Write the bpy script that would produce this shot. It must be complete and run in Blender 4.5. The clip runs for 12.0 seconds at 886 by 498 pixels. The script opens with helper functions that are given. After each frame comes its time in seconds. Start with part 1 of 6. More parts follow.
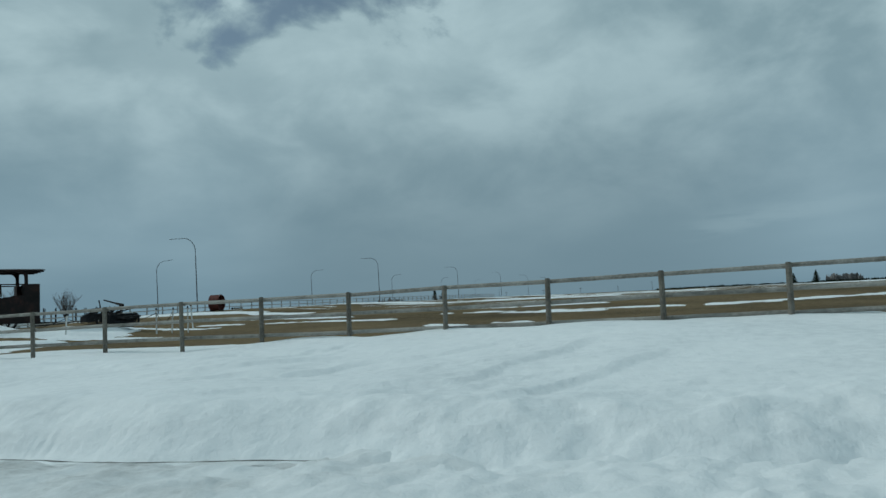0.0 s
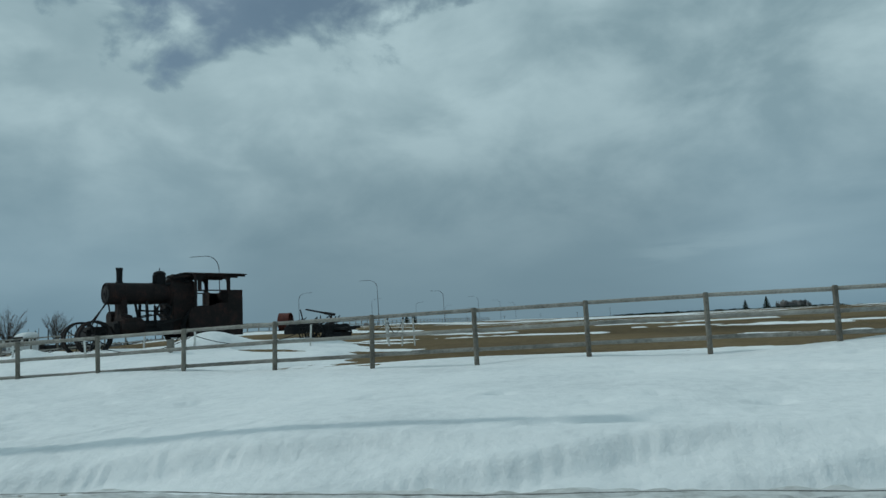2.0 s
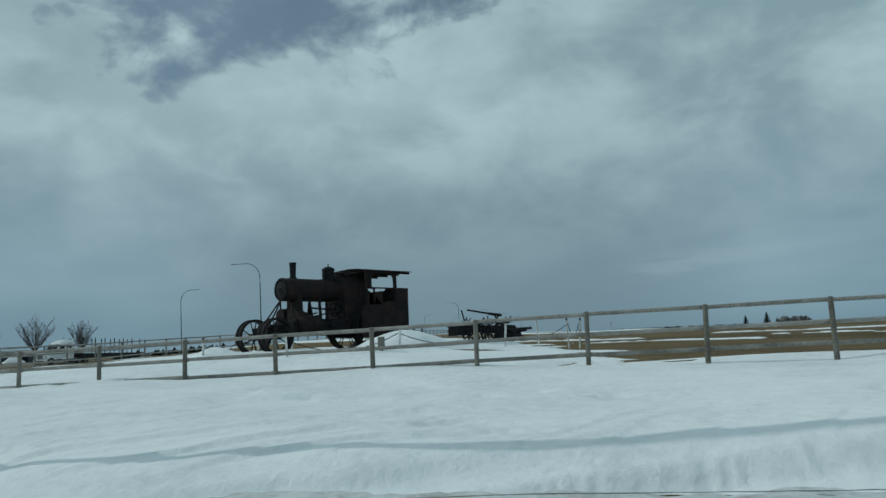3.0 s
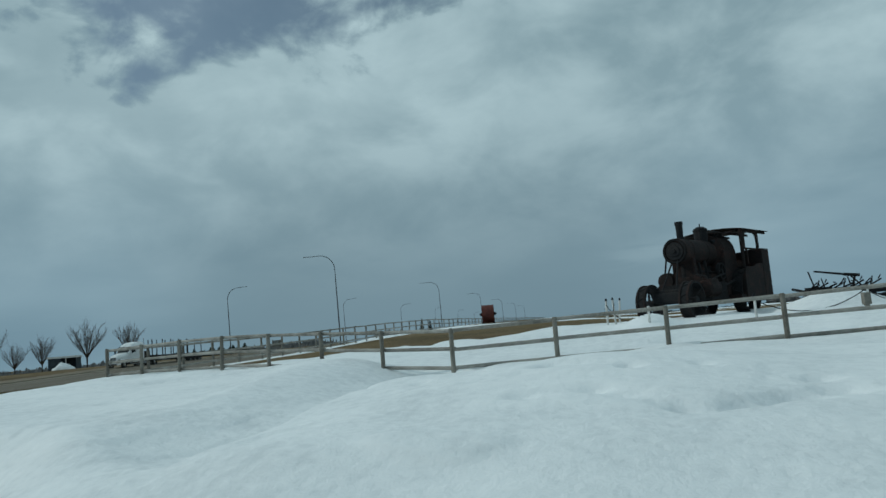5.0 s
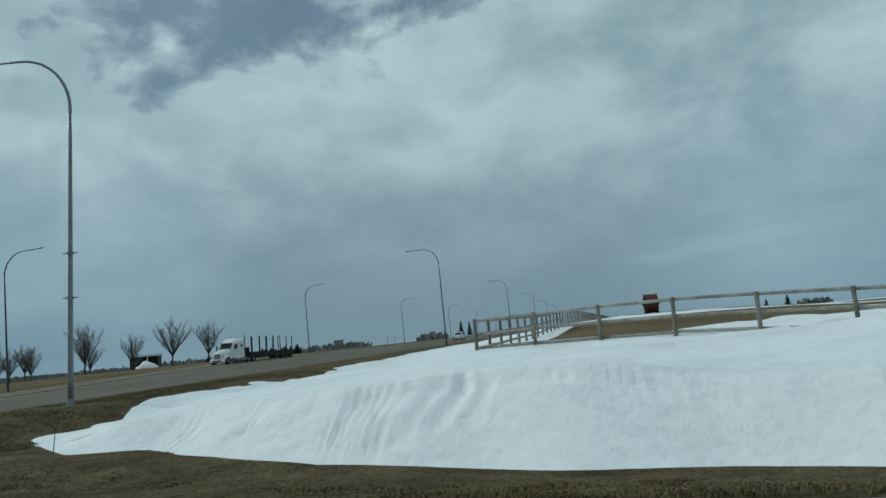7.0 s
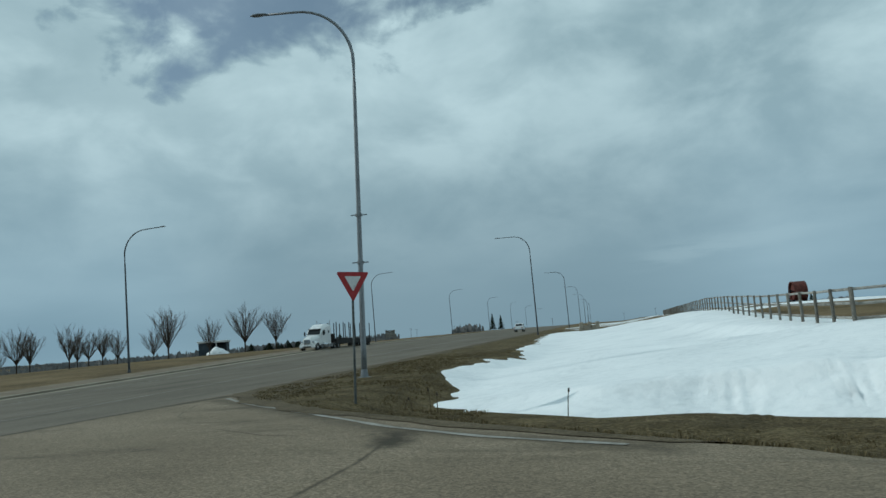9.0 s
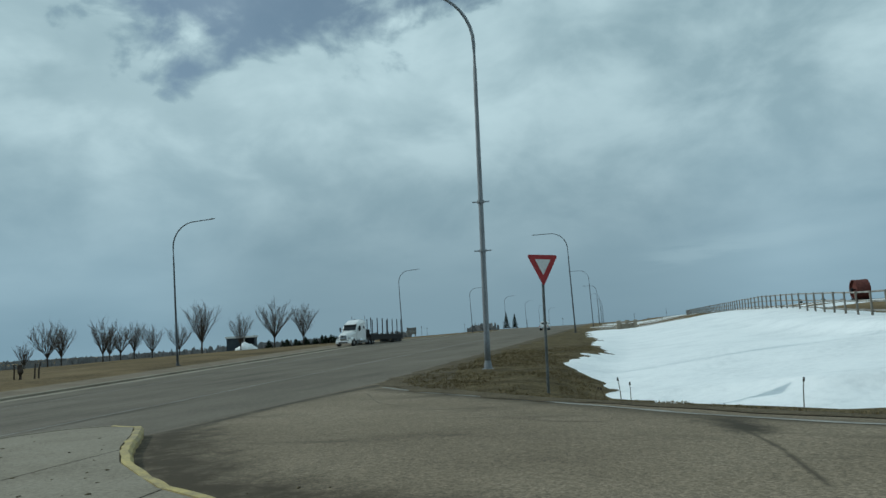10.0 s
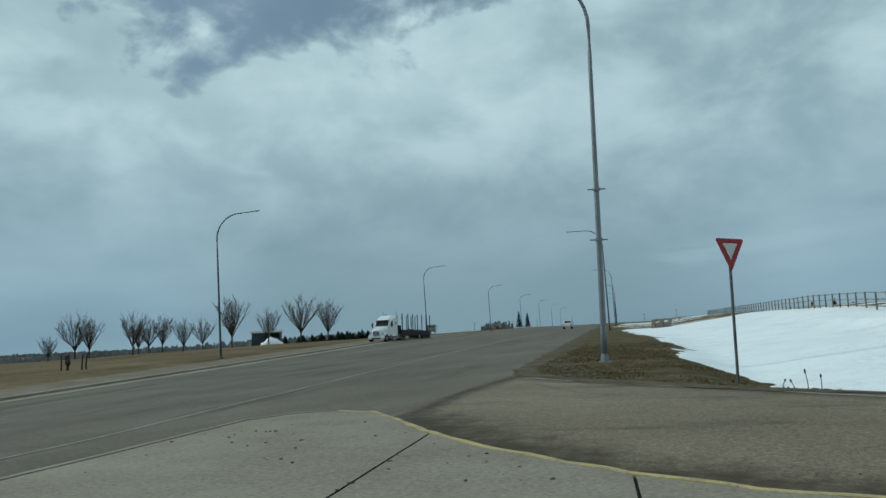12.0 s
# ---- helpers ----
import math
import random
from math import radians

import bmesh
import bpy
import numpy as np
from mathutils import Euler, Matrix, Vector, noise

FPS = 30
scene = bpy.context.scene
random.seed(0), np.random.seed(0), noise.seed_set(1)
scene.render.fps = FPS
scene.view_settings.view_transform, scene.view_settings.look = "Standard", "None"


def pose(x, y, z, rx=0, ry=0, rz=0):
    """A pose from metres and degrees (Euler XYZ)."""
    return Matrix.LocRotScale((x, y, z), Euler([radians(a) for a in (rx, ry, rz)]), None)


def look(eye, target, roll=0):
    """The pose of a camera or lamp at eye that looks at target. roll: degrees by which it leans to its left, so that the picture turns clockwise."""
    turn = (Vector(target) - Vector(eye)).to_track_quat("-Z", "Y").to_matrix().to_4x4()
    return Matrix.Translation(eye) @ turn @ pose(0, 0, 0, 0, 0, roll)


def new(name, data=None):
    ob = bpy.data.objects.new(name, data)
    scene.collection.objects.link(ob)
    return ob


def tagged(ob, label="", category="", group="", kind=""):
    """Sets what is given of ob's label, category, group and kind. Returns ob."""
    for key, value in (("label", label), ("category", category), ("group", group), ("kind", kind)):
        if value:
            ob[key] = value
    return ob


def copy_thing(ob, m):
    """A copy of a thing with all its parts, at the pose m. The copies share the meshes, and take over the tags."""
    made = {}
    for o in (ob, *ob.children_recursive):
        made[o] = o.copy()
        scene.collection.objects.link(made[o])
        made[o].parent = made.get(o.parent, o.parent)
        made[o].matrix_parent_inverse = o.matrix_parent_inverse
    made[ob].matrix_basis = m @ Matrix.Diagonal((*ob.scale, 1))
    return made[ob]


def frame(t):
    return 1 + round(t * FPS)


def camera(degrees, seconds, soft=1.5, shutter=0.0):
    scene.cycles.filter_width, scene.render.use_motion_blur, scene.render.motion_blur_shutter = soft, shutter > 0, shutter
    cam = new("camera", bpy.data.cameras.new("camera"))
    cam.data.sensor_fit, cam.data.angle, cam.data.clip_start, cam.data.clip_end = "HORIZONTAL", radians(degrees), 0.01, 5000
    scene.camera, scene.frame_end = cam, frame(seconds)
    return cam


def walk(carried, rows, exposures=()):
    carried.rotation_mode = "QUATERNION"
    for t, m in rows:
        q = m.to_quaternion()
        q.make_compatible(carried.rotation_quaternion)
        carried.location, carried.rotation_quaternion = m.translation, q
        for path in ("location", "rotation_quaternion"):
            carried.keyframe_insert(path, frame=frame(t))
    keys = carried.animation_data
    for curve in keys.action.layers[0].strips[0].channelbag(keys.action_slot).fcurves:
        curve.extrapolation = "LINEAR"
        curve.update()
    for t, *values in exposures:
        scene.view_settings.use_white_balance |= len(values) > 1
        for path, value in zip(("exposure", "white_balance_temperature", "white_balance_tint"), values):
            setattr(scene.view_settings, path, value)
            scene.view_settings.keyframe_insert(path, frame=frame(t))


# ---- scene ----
cam = camera(61.6, 12.0)
PATH = [
    (0, (0.903, 0.72, 1.827), (0.302, 2.622, 1.979), -2.6),
    (0.5, (-2.369, 0.635, 1.768), (-2.957, 2.54, 1.928), -2.8),
    (1, (-5.756, 0.598, 1.758), (-6.3, 2.515, 1.928), -2.9),
    (1.5, (-9.292, 0.487, 1.706), (-9.792, 2.414, 1.9), -2.7),
    (2, (-13.046, 0.494, 1.702), (-13.51, 2.428, 1.918), -2.6),
    (2.5, (-16.805, 0.393, 1.631), (-17.255, 2.327, 1.868), -2.3),
    (3, (-20.629, 0.362, 1.51), (-21.077, 2.295, 1.762), -2.2),
    (5, (-35.215, -0.208, 1.485), (-35.611, 1.738, 1.718), -4.5),
    (5.5, (-38.73, -0.332, 1.47), (-39.129, 1.614, 1.7), -4.8),
    (6, (-41.997, -0.395, 1.42), (-42.405, 1.549, 1.653), -4.7),
    (6.5, (-45.222, -0.177, 1.421), (-45.644, 1.763, 1.657), -4.9),
    (7, (-48.236, -0.112, 1.332), (-48.673, 1.824, 1.579), -4.6),
    (7.5, (-51.08, -0.215, 1.364), (-51.529, 1.719, 1.613), -4.7),
    (9.5, (-61.529, -0.835, 1.259), (-62.01, 1.092, 1.491), -3.4),
    (10, (-63.429, -0.917, 1.254), (-63.918, 1.008, 1.487), -3.2),
    (10.5, (-64.91, -1.002, 1.245), (-65.403, 0.923, 1.476), -3.2),
    (11, (-66.024, -1.033, 1.219), (-66.523, 0.89, 1.451), -3.0),
    (11.5, (-66.742, -1.008, 1.191), (-67.245, 0.914, 1.422), -2.8),
    (12, (-67.149, -1.002, 1.175), (-67.656, 0.919, 1.405), -2.5),
]
walk(cam, [(t, look(eye, target, roll)) for t, eye, target, roll in PATH],
     [(0, -0.27, 6000, 0), (5.5, -0.24, 6000, 0), (7.5, -0.1, 6000, 0), (9.5, 0.05, 6000, 0), (12, 0.06, 6000, 0)])

# ---- world, sun ----
world = bpy.data.worlds.new("overcast_sky")
scene.world = world
world.use_nodes = True
wn, wl = world.node_tree.nodes, world.node_tree.links
wn.clear()


def wnode(kind, **values):
    n = wn.new(kind)
    for key, value in values.items():
        n.inputs[key].default_value = value
    return n


def wmath(op, a, b=0.0, c=None, clamp=False):
    n = wn.new("ShaderNodeMath")
    n.operation, n.use_clamp = op, clamp
    for i, v in enumerate((a, b) if c is None else (a, b, c)):
        if isinstance(v, (int, float)):
            n.inputs[i].default_value = v
        else:
            wl.new(v, n.inputs[i])
    return n.outputs[0]


def wsmooth(v, lo, hi):
    n = wn.new("ShaderNodeMapRange")
    n.interpolation_type = "SMOOTHSTEP"
    wl.new(v, n.inputs[0])
    n.inputs[1].default_value, n.inputs[2].default_value = lo, hi
    return n.outputs[0]


def wmix(f, a, b):
    n = wn.new("ShaderNodeMix")
    n.data_type = "RGBA"
    if isinstance(f, float):
        n.inputs[0].default_value = f
    else:
        wl.new(f, n.inputs[0])
    for v, k in ((a, 6), (b, 7)):
        if isinstance(v, tuple):
            n.inputs[k].default_value = (*v, 1)
        else:
            wl.new(v, n.inputs[k])
    return n.outputs[2]


SUN_EL, SUN_AZ = 33.0, -93.0
coord = wn.new("ShaderNodeTexCoord").outputs["Generated"]
sep = wn.new("ShaderNodeSeparateXYZ")
wl.new(coord, sep.inputs[0])
dx, dy, dz = sep.outputs
sky = wn.new("ShaderNodeTexSky")
sky.sky_type, sky.sun_disc = "NISHITA", False
sky.sun_elevation, sky.sun_rotation = radians(SUN_EL), radians(SUN_AZ)
blue = wn.new("ShaderNodeVectorMath")
blue.operation = "SCALE"
wl.new(sky.outputs[0], blue.inputs[0])
blue.inputs["Scale"].default_value = 0.06


def cloud_noise(scale, detail, rough, squash, shift=(0, 0, 0), distortion=0.0):
    m = wn.new("ShaderNodeMapping")
    wl.new(coord, m.inputs[0])
    m.inputs["Scale"].default_value = (1, 1, squash)
    m.inputs["Location"].default_value = shift
    n = wn.new("ShaderNodeTexNoise")
    wl.new(m.outputs[0], n.inputs["Vector"])
    n.inputs["Scale"].default_value, n.inputs["Detail"].default_value = scale, detail
    n.inputs["Roughness"].default_value, n.inputs["Distortion"].default_value = rough, distortion
    return n.outputs["Fac"]


puffs = cloud_noise(5.6, 9, 0.52, 1.7, (0.4, 0.1, 0.35), 0.25)
curls = cloud_noise(13.0, 8, 0.55, 1.4, (1.7, 0.6, 0.15), 0.4)
masses = cloud_noise(1.9, 4, 0.45, 1.6, (2.1, 0.7, 0.2))
bands = cloud_noise(2.0, 5, 0.45, 4.0, (1.3, 0.2, 0.8))
low = cloud_noise(1.5, 5, 0.45, 5.0, (0.3, 2.2, 0.1))
dusk_dir = Vector((-0.22, 0.97, 0.09)).normalized()
lift = wsmooth(dz, 0.01, 0.35)
# directions ahead, as slopes to the side and upwards
ahead = wmath("MAXIMUM", dy, 0.12)
su, sv = wmath("DIVIDE", dx, ahead), wmath("DIVIDE", dz, ahead)


def oval(cu, cv, ru, rv):
    """Squared distance from the middle of an oval, 1 on its rim."""
    a = wmath("MULTIPLY", wmath("ADD", su, -cu), 1 / ru)
    b = wmath("MULTIPLY", wmath("ADD", sv, -cv), 1 / rv)
    return wmath("ADD", wmath("MULTIPLY", a, a), wmath("MULTIPLY", b, b))


rough = wmath("ADD", wmath("MULTIPLY", wmath("SUBTRACT", puffs, 0.5), 5.5), wmath("MULTIPLY", wmath("SUBTRACT", curls, 0.5), 4.0))
hole = wmath("ADD", oval(-0.46, 0.655, 0.36, 0.185), wmath("MULTIPLY", wsmooth(oval(-0.66, 0.50, 0.11, 0.085), 2.6, 0.0), -0.7))
hole = wmath("ADD", hole, rough)
tone = wmath("ADD", wmath("MULTIPLY", puffs, 0.52), wmath("ADD", wmath("MULTIPLY", bands, 0.12), wmath("ADD", wmath("MULTIPLY", masses, 0.26), wmath("MULTIPLY", curls, 0.10))))
crest = wmath("MULTIPLY", wsmooth(hole, 0.75, 1.3), wsmooth(hole, 3.2, 1.3))
bright = wmath("MULTIPLY", wsmooth(oval(-0.55, 0.34, 0.45, 0.15), 1.7, 0.2), 0.20)
thick = wmath("MULTIPLY", wsmooth(oval(0.06, 0.40, 0.26, 0.2), 1.6, 0.2), -0.20)
tone = wmath("ADD", wsmooth(tone, 0.395, 0.615), wmath("ADD", wmath("MULTIPLY", crest, 0.25), wmath("ADD", bright, thick)), clamp=True)
body_light = wmix(tone, (0.285, 0.375, 0.415), (0.52, 0.62, 0.65))
low_grey = wmix(wsmooth(low, 0.32, 0.68), (0.205, 0.295, 0.36), (0.295, 0.395, 0.46))
dusk = wn.new("ShaderNodeVectorMath")
dusk.operation = "DOT_PRODUCT"
wl.new(coord, dusk.inputs[0])
dusk.inputs[1].default_value = dusk_dir
low_grey = wmix(wmath("MULTIPLY", wsmooth(dusk.outputs["Value"], 0.91, 0.99), 0.55), low_grey, (0.15, 0.21, 0.25))
clouds = wmix(lift, low_grey, body_light)
# a thin bright bank low over the field
slim = cloud_noise(9.0, 6, 0.55, 7.0, (0.2, 0.5, 0.9))
bank_el = wmath("SUBTRACT", dz, wmath("MULTIPLY", dx, 0.12))
slit = wmath("MULTIPLY", wsmooth(bank_el, 0.060, 0.076), wsmooth(bank_el, 0.105, 0.078))
slit = wmath("MULTIPLY", wmath("MULTIPLY", slit, wsmooth(dx, -0.02, 0.06)), wsmooth(slim, 0.42, 0.6))
clouds = wmix(wmath("MULTIPLY", wmath("MULTIPLY", slit, wsmooth(dx, 0.30, 0.10)), 0.2), clouds, (0.46, 0.56, 0.60))
# the thin spot, where the blue shows through the deck
near_gap = wsmooth(hole, 1.25, -0.1)
overhead = wmix(wmath("MULTIPLY", near_gap, 0.72), clouds, blue.outputs[0])
bg = wn.new("ShaderNodeBackground")
wl.new(overhead, bg.inputs[0])
bg.inputs[1].default_value = 1.03
wl.new(bg.outputs[0], wn.new("ShaderNodeOutputWorld").inputs[0])

sun = new("sun", bpy.data.lights.new("sun", "SUN"))
sun.data.energy, sun.data.angle, sun.data.color = 1.35, radians(0.6), (1.0, 0.96, 0.9)
sun.matrix_world = look(
    (0, 0, 0), (-math.sin(radians(SUN_AZ)), -math.cos(radians(SUN_AZ)), -math.tan(radians(SUN_EL))))

# ---- materials ----


def material(name, rough=0.8, metal=0.0, spec=0.3):
    m = bpy.data.materials.new(name)
    m.use_nodes = True
    b = m.node_tree.nodes["Principled BSDF"]
    b.inputs["Roughness"].default_value, b.inputs["Metallic"].default_value = rough, metal
    b.inputs["Specular IOR Level"].default_value = spec
    return m, m.node_tree.nodes, m.node_tree.links, b


def grain(name, colours, scale, rough=0.85, metal=0.0, spec=0.3, bump=0.3, depth=0.01, fine=8.0, stretch=(1, 1, 1), own=0.0, local=False,
          spread=(0.35, 0.65)):
    """A surface with two scales of colour and a bump. colours: dark, middle, light."""
    m, n, l, b = material(name, rough, metal, spec)
    tc = n.new("ShaderNodeTexCoord") if local else n.new("ShaderNodeNewGeometry")
    mp = n.new("ShaderNodeMapping")
    l.new(tc.outputs["Object" if local else "Position"], mp.inputs[0])
    mp.inputs["Scale"].default_value = stretch
    big, small = n.new("ShaderNodeTexNoise"), n.new("ShaderNodeTexNoise")
    for t, sc, det in ((big, scale, 5), (small, scale * fine, 6)):
        l.new(mp.outputs[0], t.inputs["Vector"])
        t.inputs["Scale"].default_value, t.inputs["Detail"].default_value = sc, det
        t.inputs["Roughness"].default_value = 0.6
    mixed = n.new("ShaderNodeMix")
    l.new(big.outputs[0], mixed.inputs[2]), l.new(small.outputs[0], mixed.inputs[3])
    mixed.inputs[0].default_value = 0.45
    fac = mixed.outputs[0]
    if own:
        info, add = n.new("ShaderNodeObjectInfo"), n.new("ShaderNodeMath")
        add.operation = "MULTIPLY_ADD"
        l.new(info.outputs["Random"], add.inputs[0])
        add.inputs[1].default_value = own
        l.new(fac, add.inputs[2])
        sub = n.new("ShaderNodeMath")
        sub.operation = "SUBTRACT"
        l.new(add.outputs[0], sub.inputs[0])
        sub.inputs[1].default_value = own / 2
        fac = sub.outputs[0]
    ramp = n.new("ShaderNodeValToRGB")
    l.new(fac, ramp.inputs[0])
    e = ramp.color_ramp.elements
    e[0].position, e[0].color = spread[0], (*colours[0], 1)
    e[1].position, e[1].color = spread[1], (*colours[2], 1)
    mid = e.new((spread[0] + spread[1]) / 2)
    mid.color = (*colours[1], 1)
    l.new(ramp.outputs[0], b.inputs["Base Color"])
    if bump:
        bp = n.new("ShaderNodeBump")
        bp.inputs["Strength"].default_value, bp.inputs["Distance"].default_value = bump, depth
        l.new(small.outputs[0], bp.inputs["Height"])
        l.new(bp.outputs[0], b.inputs["Normal"])
    return m


def plain(name, colour, rough=0.5, metal=0.0, spec=0.4):
    m, n, l, b = material(name, rough, metal, spec)
    b.inputs["Base Color"].default_value = (*colour, 1)
    return m


def speckle(mat, scale, low, high):
    """Single stones, lighter and darker than the binder."""
    n, l = mat.node_tree.nodes, mat.node_tree.links
    b = n["Principled BSDF"]
    src = b.inputs["Base Color"].links[0].from_socket
    geo, vor, sep_c, rng, mul = (n.new("ShaderNode" + k) for k in ("NewGeometry", "TexVoronoi", "SeparateColor", "MapRange", "VectorMath"))
    vor.inputs["Scale"].default_value = scale
    l.new(geo.outputs["Position"], vor.inputs["Vector"])
    l.new(vor.outputs["Color"], sep_c.inputs[0])
    l.new(sep_c.outputs[0], rng.inputs[0])
    rng.inputs[3].default_value, rng.inputs[4].default_value = low, high
    mul.operation = "SCALE"
    l.new(src, mul.inputs[0]), l.new(rng.outputs[0], mul.inputs["Scale"])
    l.new(mul.outputs[0], b.inputs["Base Color"])


M_SNOW = grain("old_snow", ((0.70, 0.725, 0.74), (0.82, 0.84, 0.85), (0.88, 0.895, 0.90)), 0.45, 0.7, spec=0.25, bump=0.7, depth=0.05, fine=11)
M_GRASS = grain("dry_grass", ((0.06, 0.045, 0.023), (0.138, 0.099, 0.051), (0.218, 0.16, 0.088)), 0.12, 0.95, spec=0.1, bump=0.8, depth=0.08, fine=30)
M_ASPHALT = grain("worn_asphalt", ((0.144, 0.112, 0.076), (0.198, 0.157, 0.108), (0.254, 0.205, 0.146)), 0.3, 0.9, spec=0.2, bump=0.5, depth=0.01, fine=60)
M_ROAD = grain("grey_asphalt", ((0.092, 0.077, 0.058), (0.135, 0.115, 0.088), (0.178, 0.153, 0.120)), 0.18, 0.9, spec=0.2, bump=0.5, depth=0.01, fine=60)


speckle(M_ASPHALT, 48.0, 0.62, 1.34)
speckle(M_ROAD, 34.0, 0.8, 1.2)


def smears(mat, colour, scale, stretch, lo, hi, most):
    """Tracked-in dirt in long uneven smears."""
    n, l = mat.node_tree.nodes, mat.node_tree.links
    b = n["Principled BSDF"]
    src = b.inputs["Base Color"].links[0].from_socket
    geo, mp, noise, rng, mix = (n.new("ShaderNode" + k) for k in ("NewGeometry", "Mapping", "TexNoise", "MapRange", "Mix"))
    mp.inputs["Scale"].default_value = stretch
    mp.inputs["Rotation"].default_value = (0, 0, 0.35)
    l.new(geo.outputs["Position"], mp.inputs[0]), l.new(mp.outputs[0], noise.inputs["Vector"])
    noise.inputs["Scale"].default_value, noise.inputs["Detail"].default_value, noise.inputs["Roughness"].default_value = scale, 8, 0.65
    l.new(noise.outputs[0], rng.inputs[0])
    for k, v in ((1, lo), (2, hi), (3, 0.0), (4, most)):
        rng.inputs[k].default_value = v
    mix.data_type = "RGBA"
    l.new(rng.outputs[0], mix.inputs[0]), l.new(src, mix.inputs[6])
    mix.inputs[7].default_value = (*colour, 1)
    l.new(mix.outputs[2], b.inputs["Base Color"])




def stain(mat, colour, line, width, most):
    """Dirt lying along a line of the plan, ragged at its edges."""
    n, l = mat.node_tree.nodes, mat.node_tree.links
    b = n["Principled BSDF"]
    src = b.inputs["Base Color"].links[0].from_socket

    def calc(op, a, c=0.0, clamp=False):
        m = n.new("ShaderNodeMath")
        m.operation, m.use_clamp = op, clamp
        for i, v in enumerate((a, c)):
            if isinstance(v, (int, float)):
                m.inputs[i].default_value = v
            else:
                l.new(v, m.inputs[i])
        return m.outputs[0]

    geo, sep_p, noise_t = (n.new("ShaderNode" + k) for k in ("NewGeometry", "SeparateXYZ", "TexNoise"))
    l.new(geo.outputs["Position"], sep_p.inputs[0]), l.new(geo.outputs["Position"], noise_t.inputs["Vector"])
    noise_t.inputs["Scale"].default_value, noise_t.inputs["Detail"].default_value, noise_t.inputs["Roughness"].default_value = 2.4, 9, 0.75
    px, py = sep_p.outputs[0], sep_p.outputs[1]
    nearest = None
    for (x0, y0), (x1, y1) in zip(line, line[1:]):
        ux, uy = x1 - x0, y1 - y0
        ll = ux * ux + uy * uy
        ox, oy = calc("SUBTRACT", px, x0), calc("SUBTRACT", py, y0)
        k = calc("ADD", calc("MULTIPLY", ox, ux / ll), calc("MULTIPLY", oy, uy / ll), True)
        ex, ey = calc("SUBTRACT", ox, calc("MULTIPLY", k, ux)), calc("SUBTRACT", oy, calc("MULTIPLY", k, uy))
        d = calc("SQRT", calc("ADD", calc("MULTIPLY", ex, ex), calc("MULTIPLY", ey, ey)))
        nearest = d if nearest is None else calc("MINIMUM", nearest, d)
    reach = calc("SUBTRACT", calc("MULTIPLY", nearest, 1 / width), calc("MULTIPLY", calc("SUBTRACT", noise_t.outputs[0], 0.5), 4.0))
    rng, mix = n.new("ShaderNodeMapRange"), n.new("ShaderNodeMix")
    l.new(reach, rng.inputs[0])
    for i, v in ((1, 1.5), (2, 0.1), (3, 0.0), (4, most)):
        rng.inputs[i].default_value = v
    mix.data_type = "RGBA"
    l.new(rng.outputs[0], mix.inputs[0]), l.new(src, mix.inputs[6])
    mix.inputs[7].default_value = (*colour, 1)
    l.new(mix.outputs[2], b.inputs["Base Color"])


stain(M_ASPHALT, (0.058, 0.044, 0.027), [(-70.4, 9.2), (-69.2, 7.2), (-67.6, 5.3), (-65.6, 4.1), (-63, 3.6)], 0.75, 1.0)
stain(M_ASPHALT, (0.062, 0.050, 0.034), [(-70.6, 9.6), (-70.75, 13.5), (-70.4, 18.5)], 0.26, 1.0)
stain(M_ASPHALT, (0.050, 0.040, 0.026), [(-62.5, 9.2), (-62.25, 8.2)], 0.3, 1.0)
stain(M_ASPHALT, (0.060, 0.048, 0.032), [(-62.35, 8.2), (-62.2, 6.9), (-62.17, 5.2)], 0.035, 0.85)
stain(M_ASPHALT, (0.075, 0.060, 0.040), [(-69.8, 16.9), (-66.3, 13.3), (-62.8, 9.7), (-59.0, 7.6)], 0.30, 0.7)
smears(M_ASPHALT, (0.058, 0.046, 0.030), 0.45, (0.5, 1.6, 1), 0.54, 0.68, 0.7)
smears(M_ROAD, (0.060, 0.049, 0.034), 0.22, (1.8, 0.25, 1), 0.52, 0.70, 0.6)
smears(M_ROAD, (0.20, 0.175, 0.135), 0.10, (2.2, 0.2, 1), 0.52, 0.72, 0.5)
M_DAMP = grain("damp_dead_grass", ((0.043, 0.032, 0.016), (0.113, 0.087, 0.045), (0.203, 0.158, 0.086)), 0.8, 0.95, spec=0.1, bump=1.0, depth=0.1, fine=18)
speckle(M_DAMP, 22.0, 0.65, 1.35)
M_CONCRETE = grain("weathered_concrete", ((0.178, 0.152, 0.114), (0.258, 0.225, 0.175), (0.32, 0.286, 0.228)), 0.5, 0.9, spec=0.15, bump=0.3, depth=0.006, fine=40)
speckle(M_CONCRETE, 60.0, 0.88, 1.12)
M_YELLOW = grain("worn_yellow_paint", ((0.19, 0.165, 0.125), (0.40, 0.315, 0.145), (0.56, 0.44, 0.17)), 2.6, 0.75, bump=0.3, depth=0.005, fine=12)
M_LINE = grain("worn_white_paint", ((0.15, 0.135, 0.11), (0.25, 0.235, 0.205), (0.36, 0.345, 0.31)), 1.2, 0.85, bump=0.2, depth=0.003, fine=10)
M_WOOD = grain("weathered_timber", ((0.16, 0.152, 0.135), (0.285, 0.272, 0.245), (0.40, 0.386, 0.355)), 2.2, 0.9, spec=0.15, bump=0.5, depth=0.008, fine=9, own=0.12)
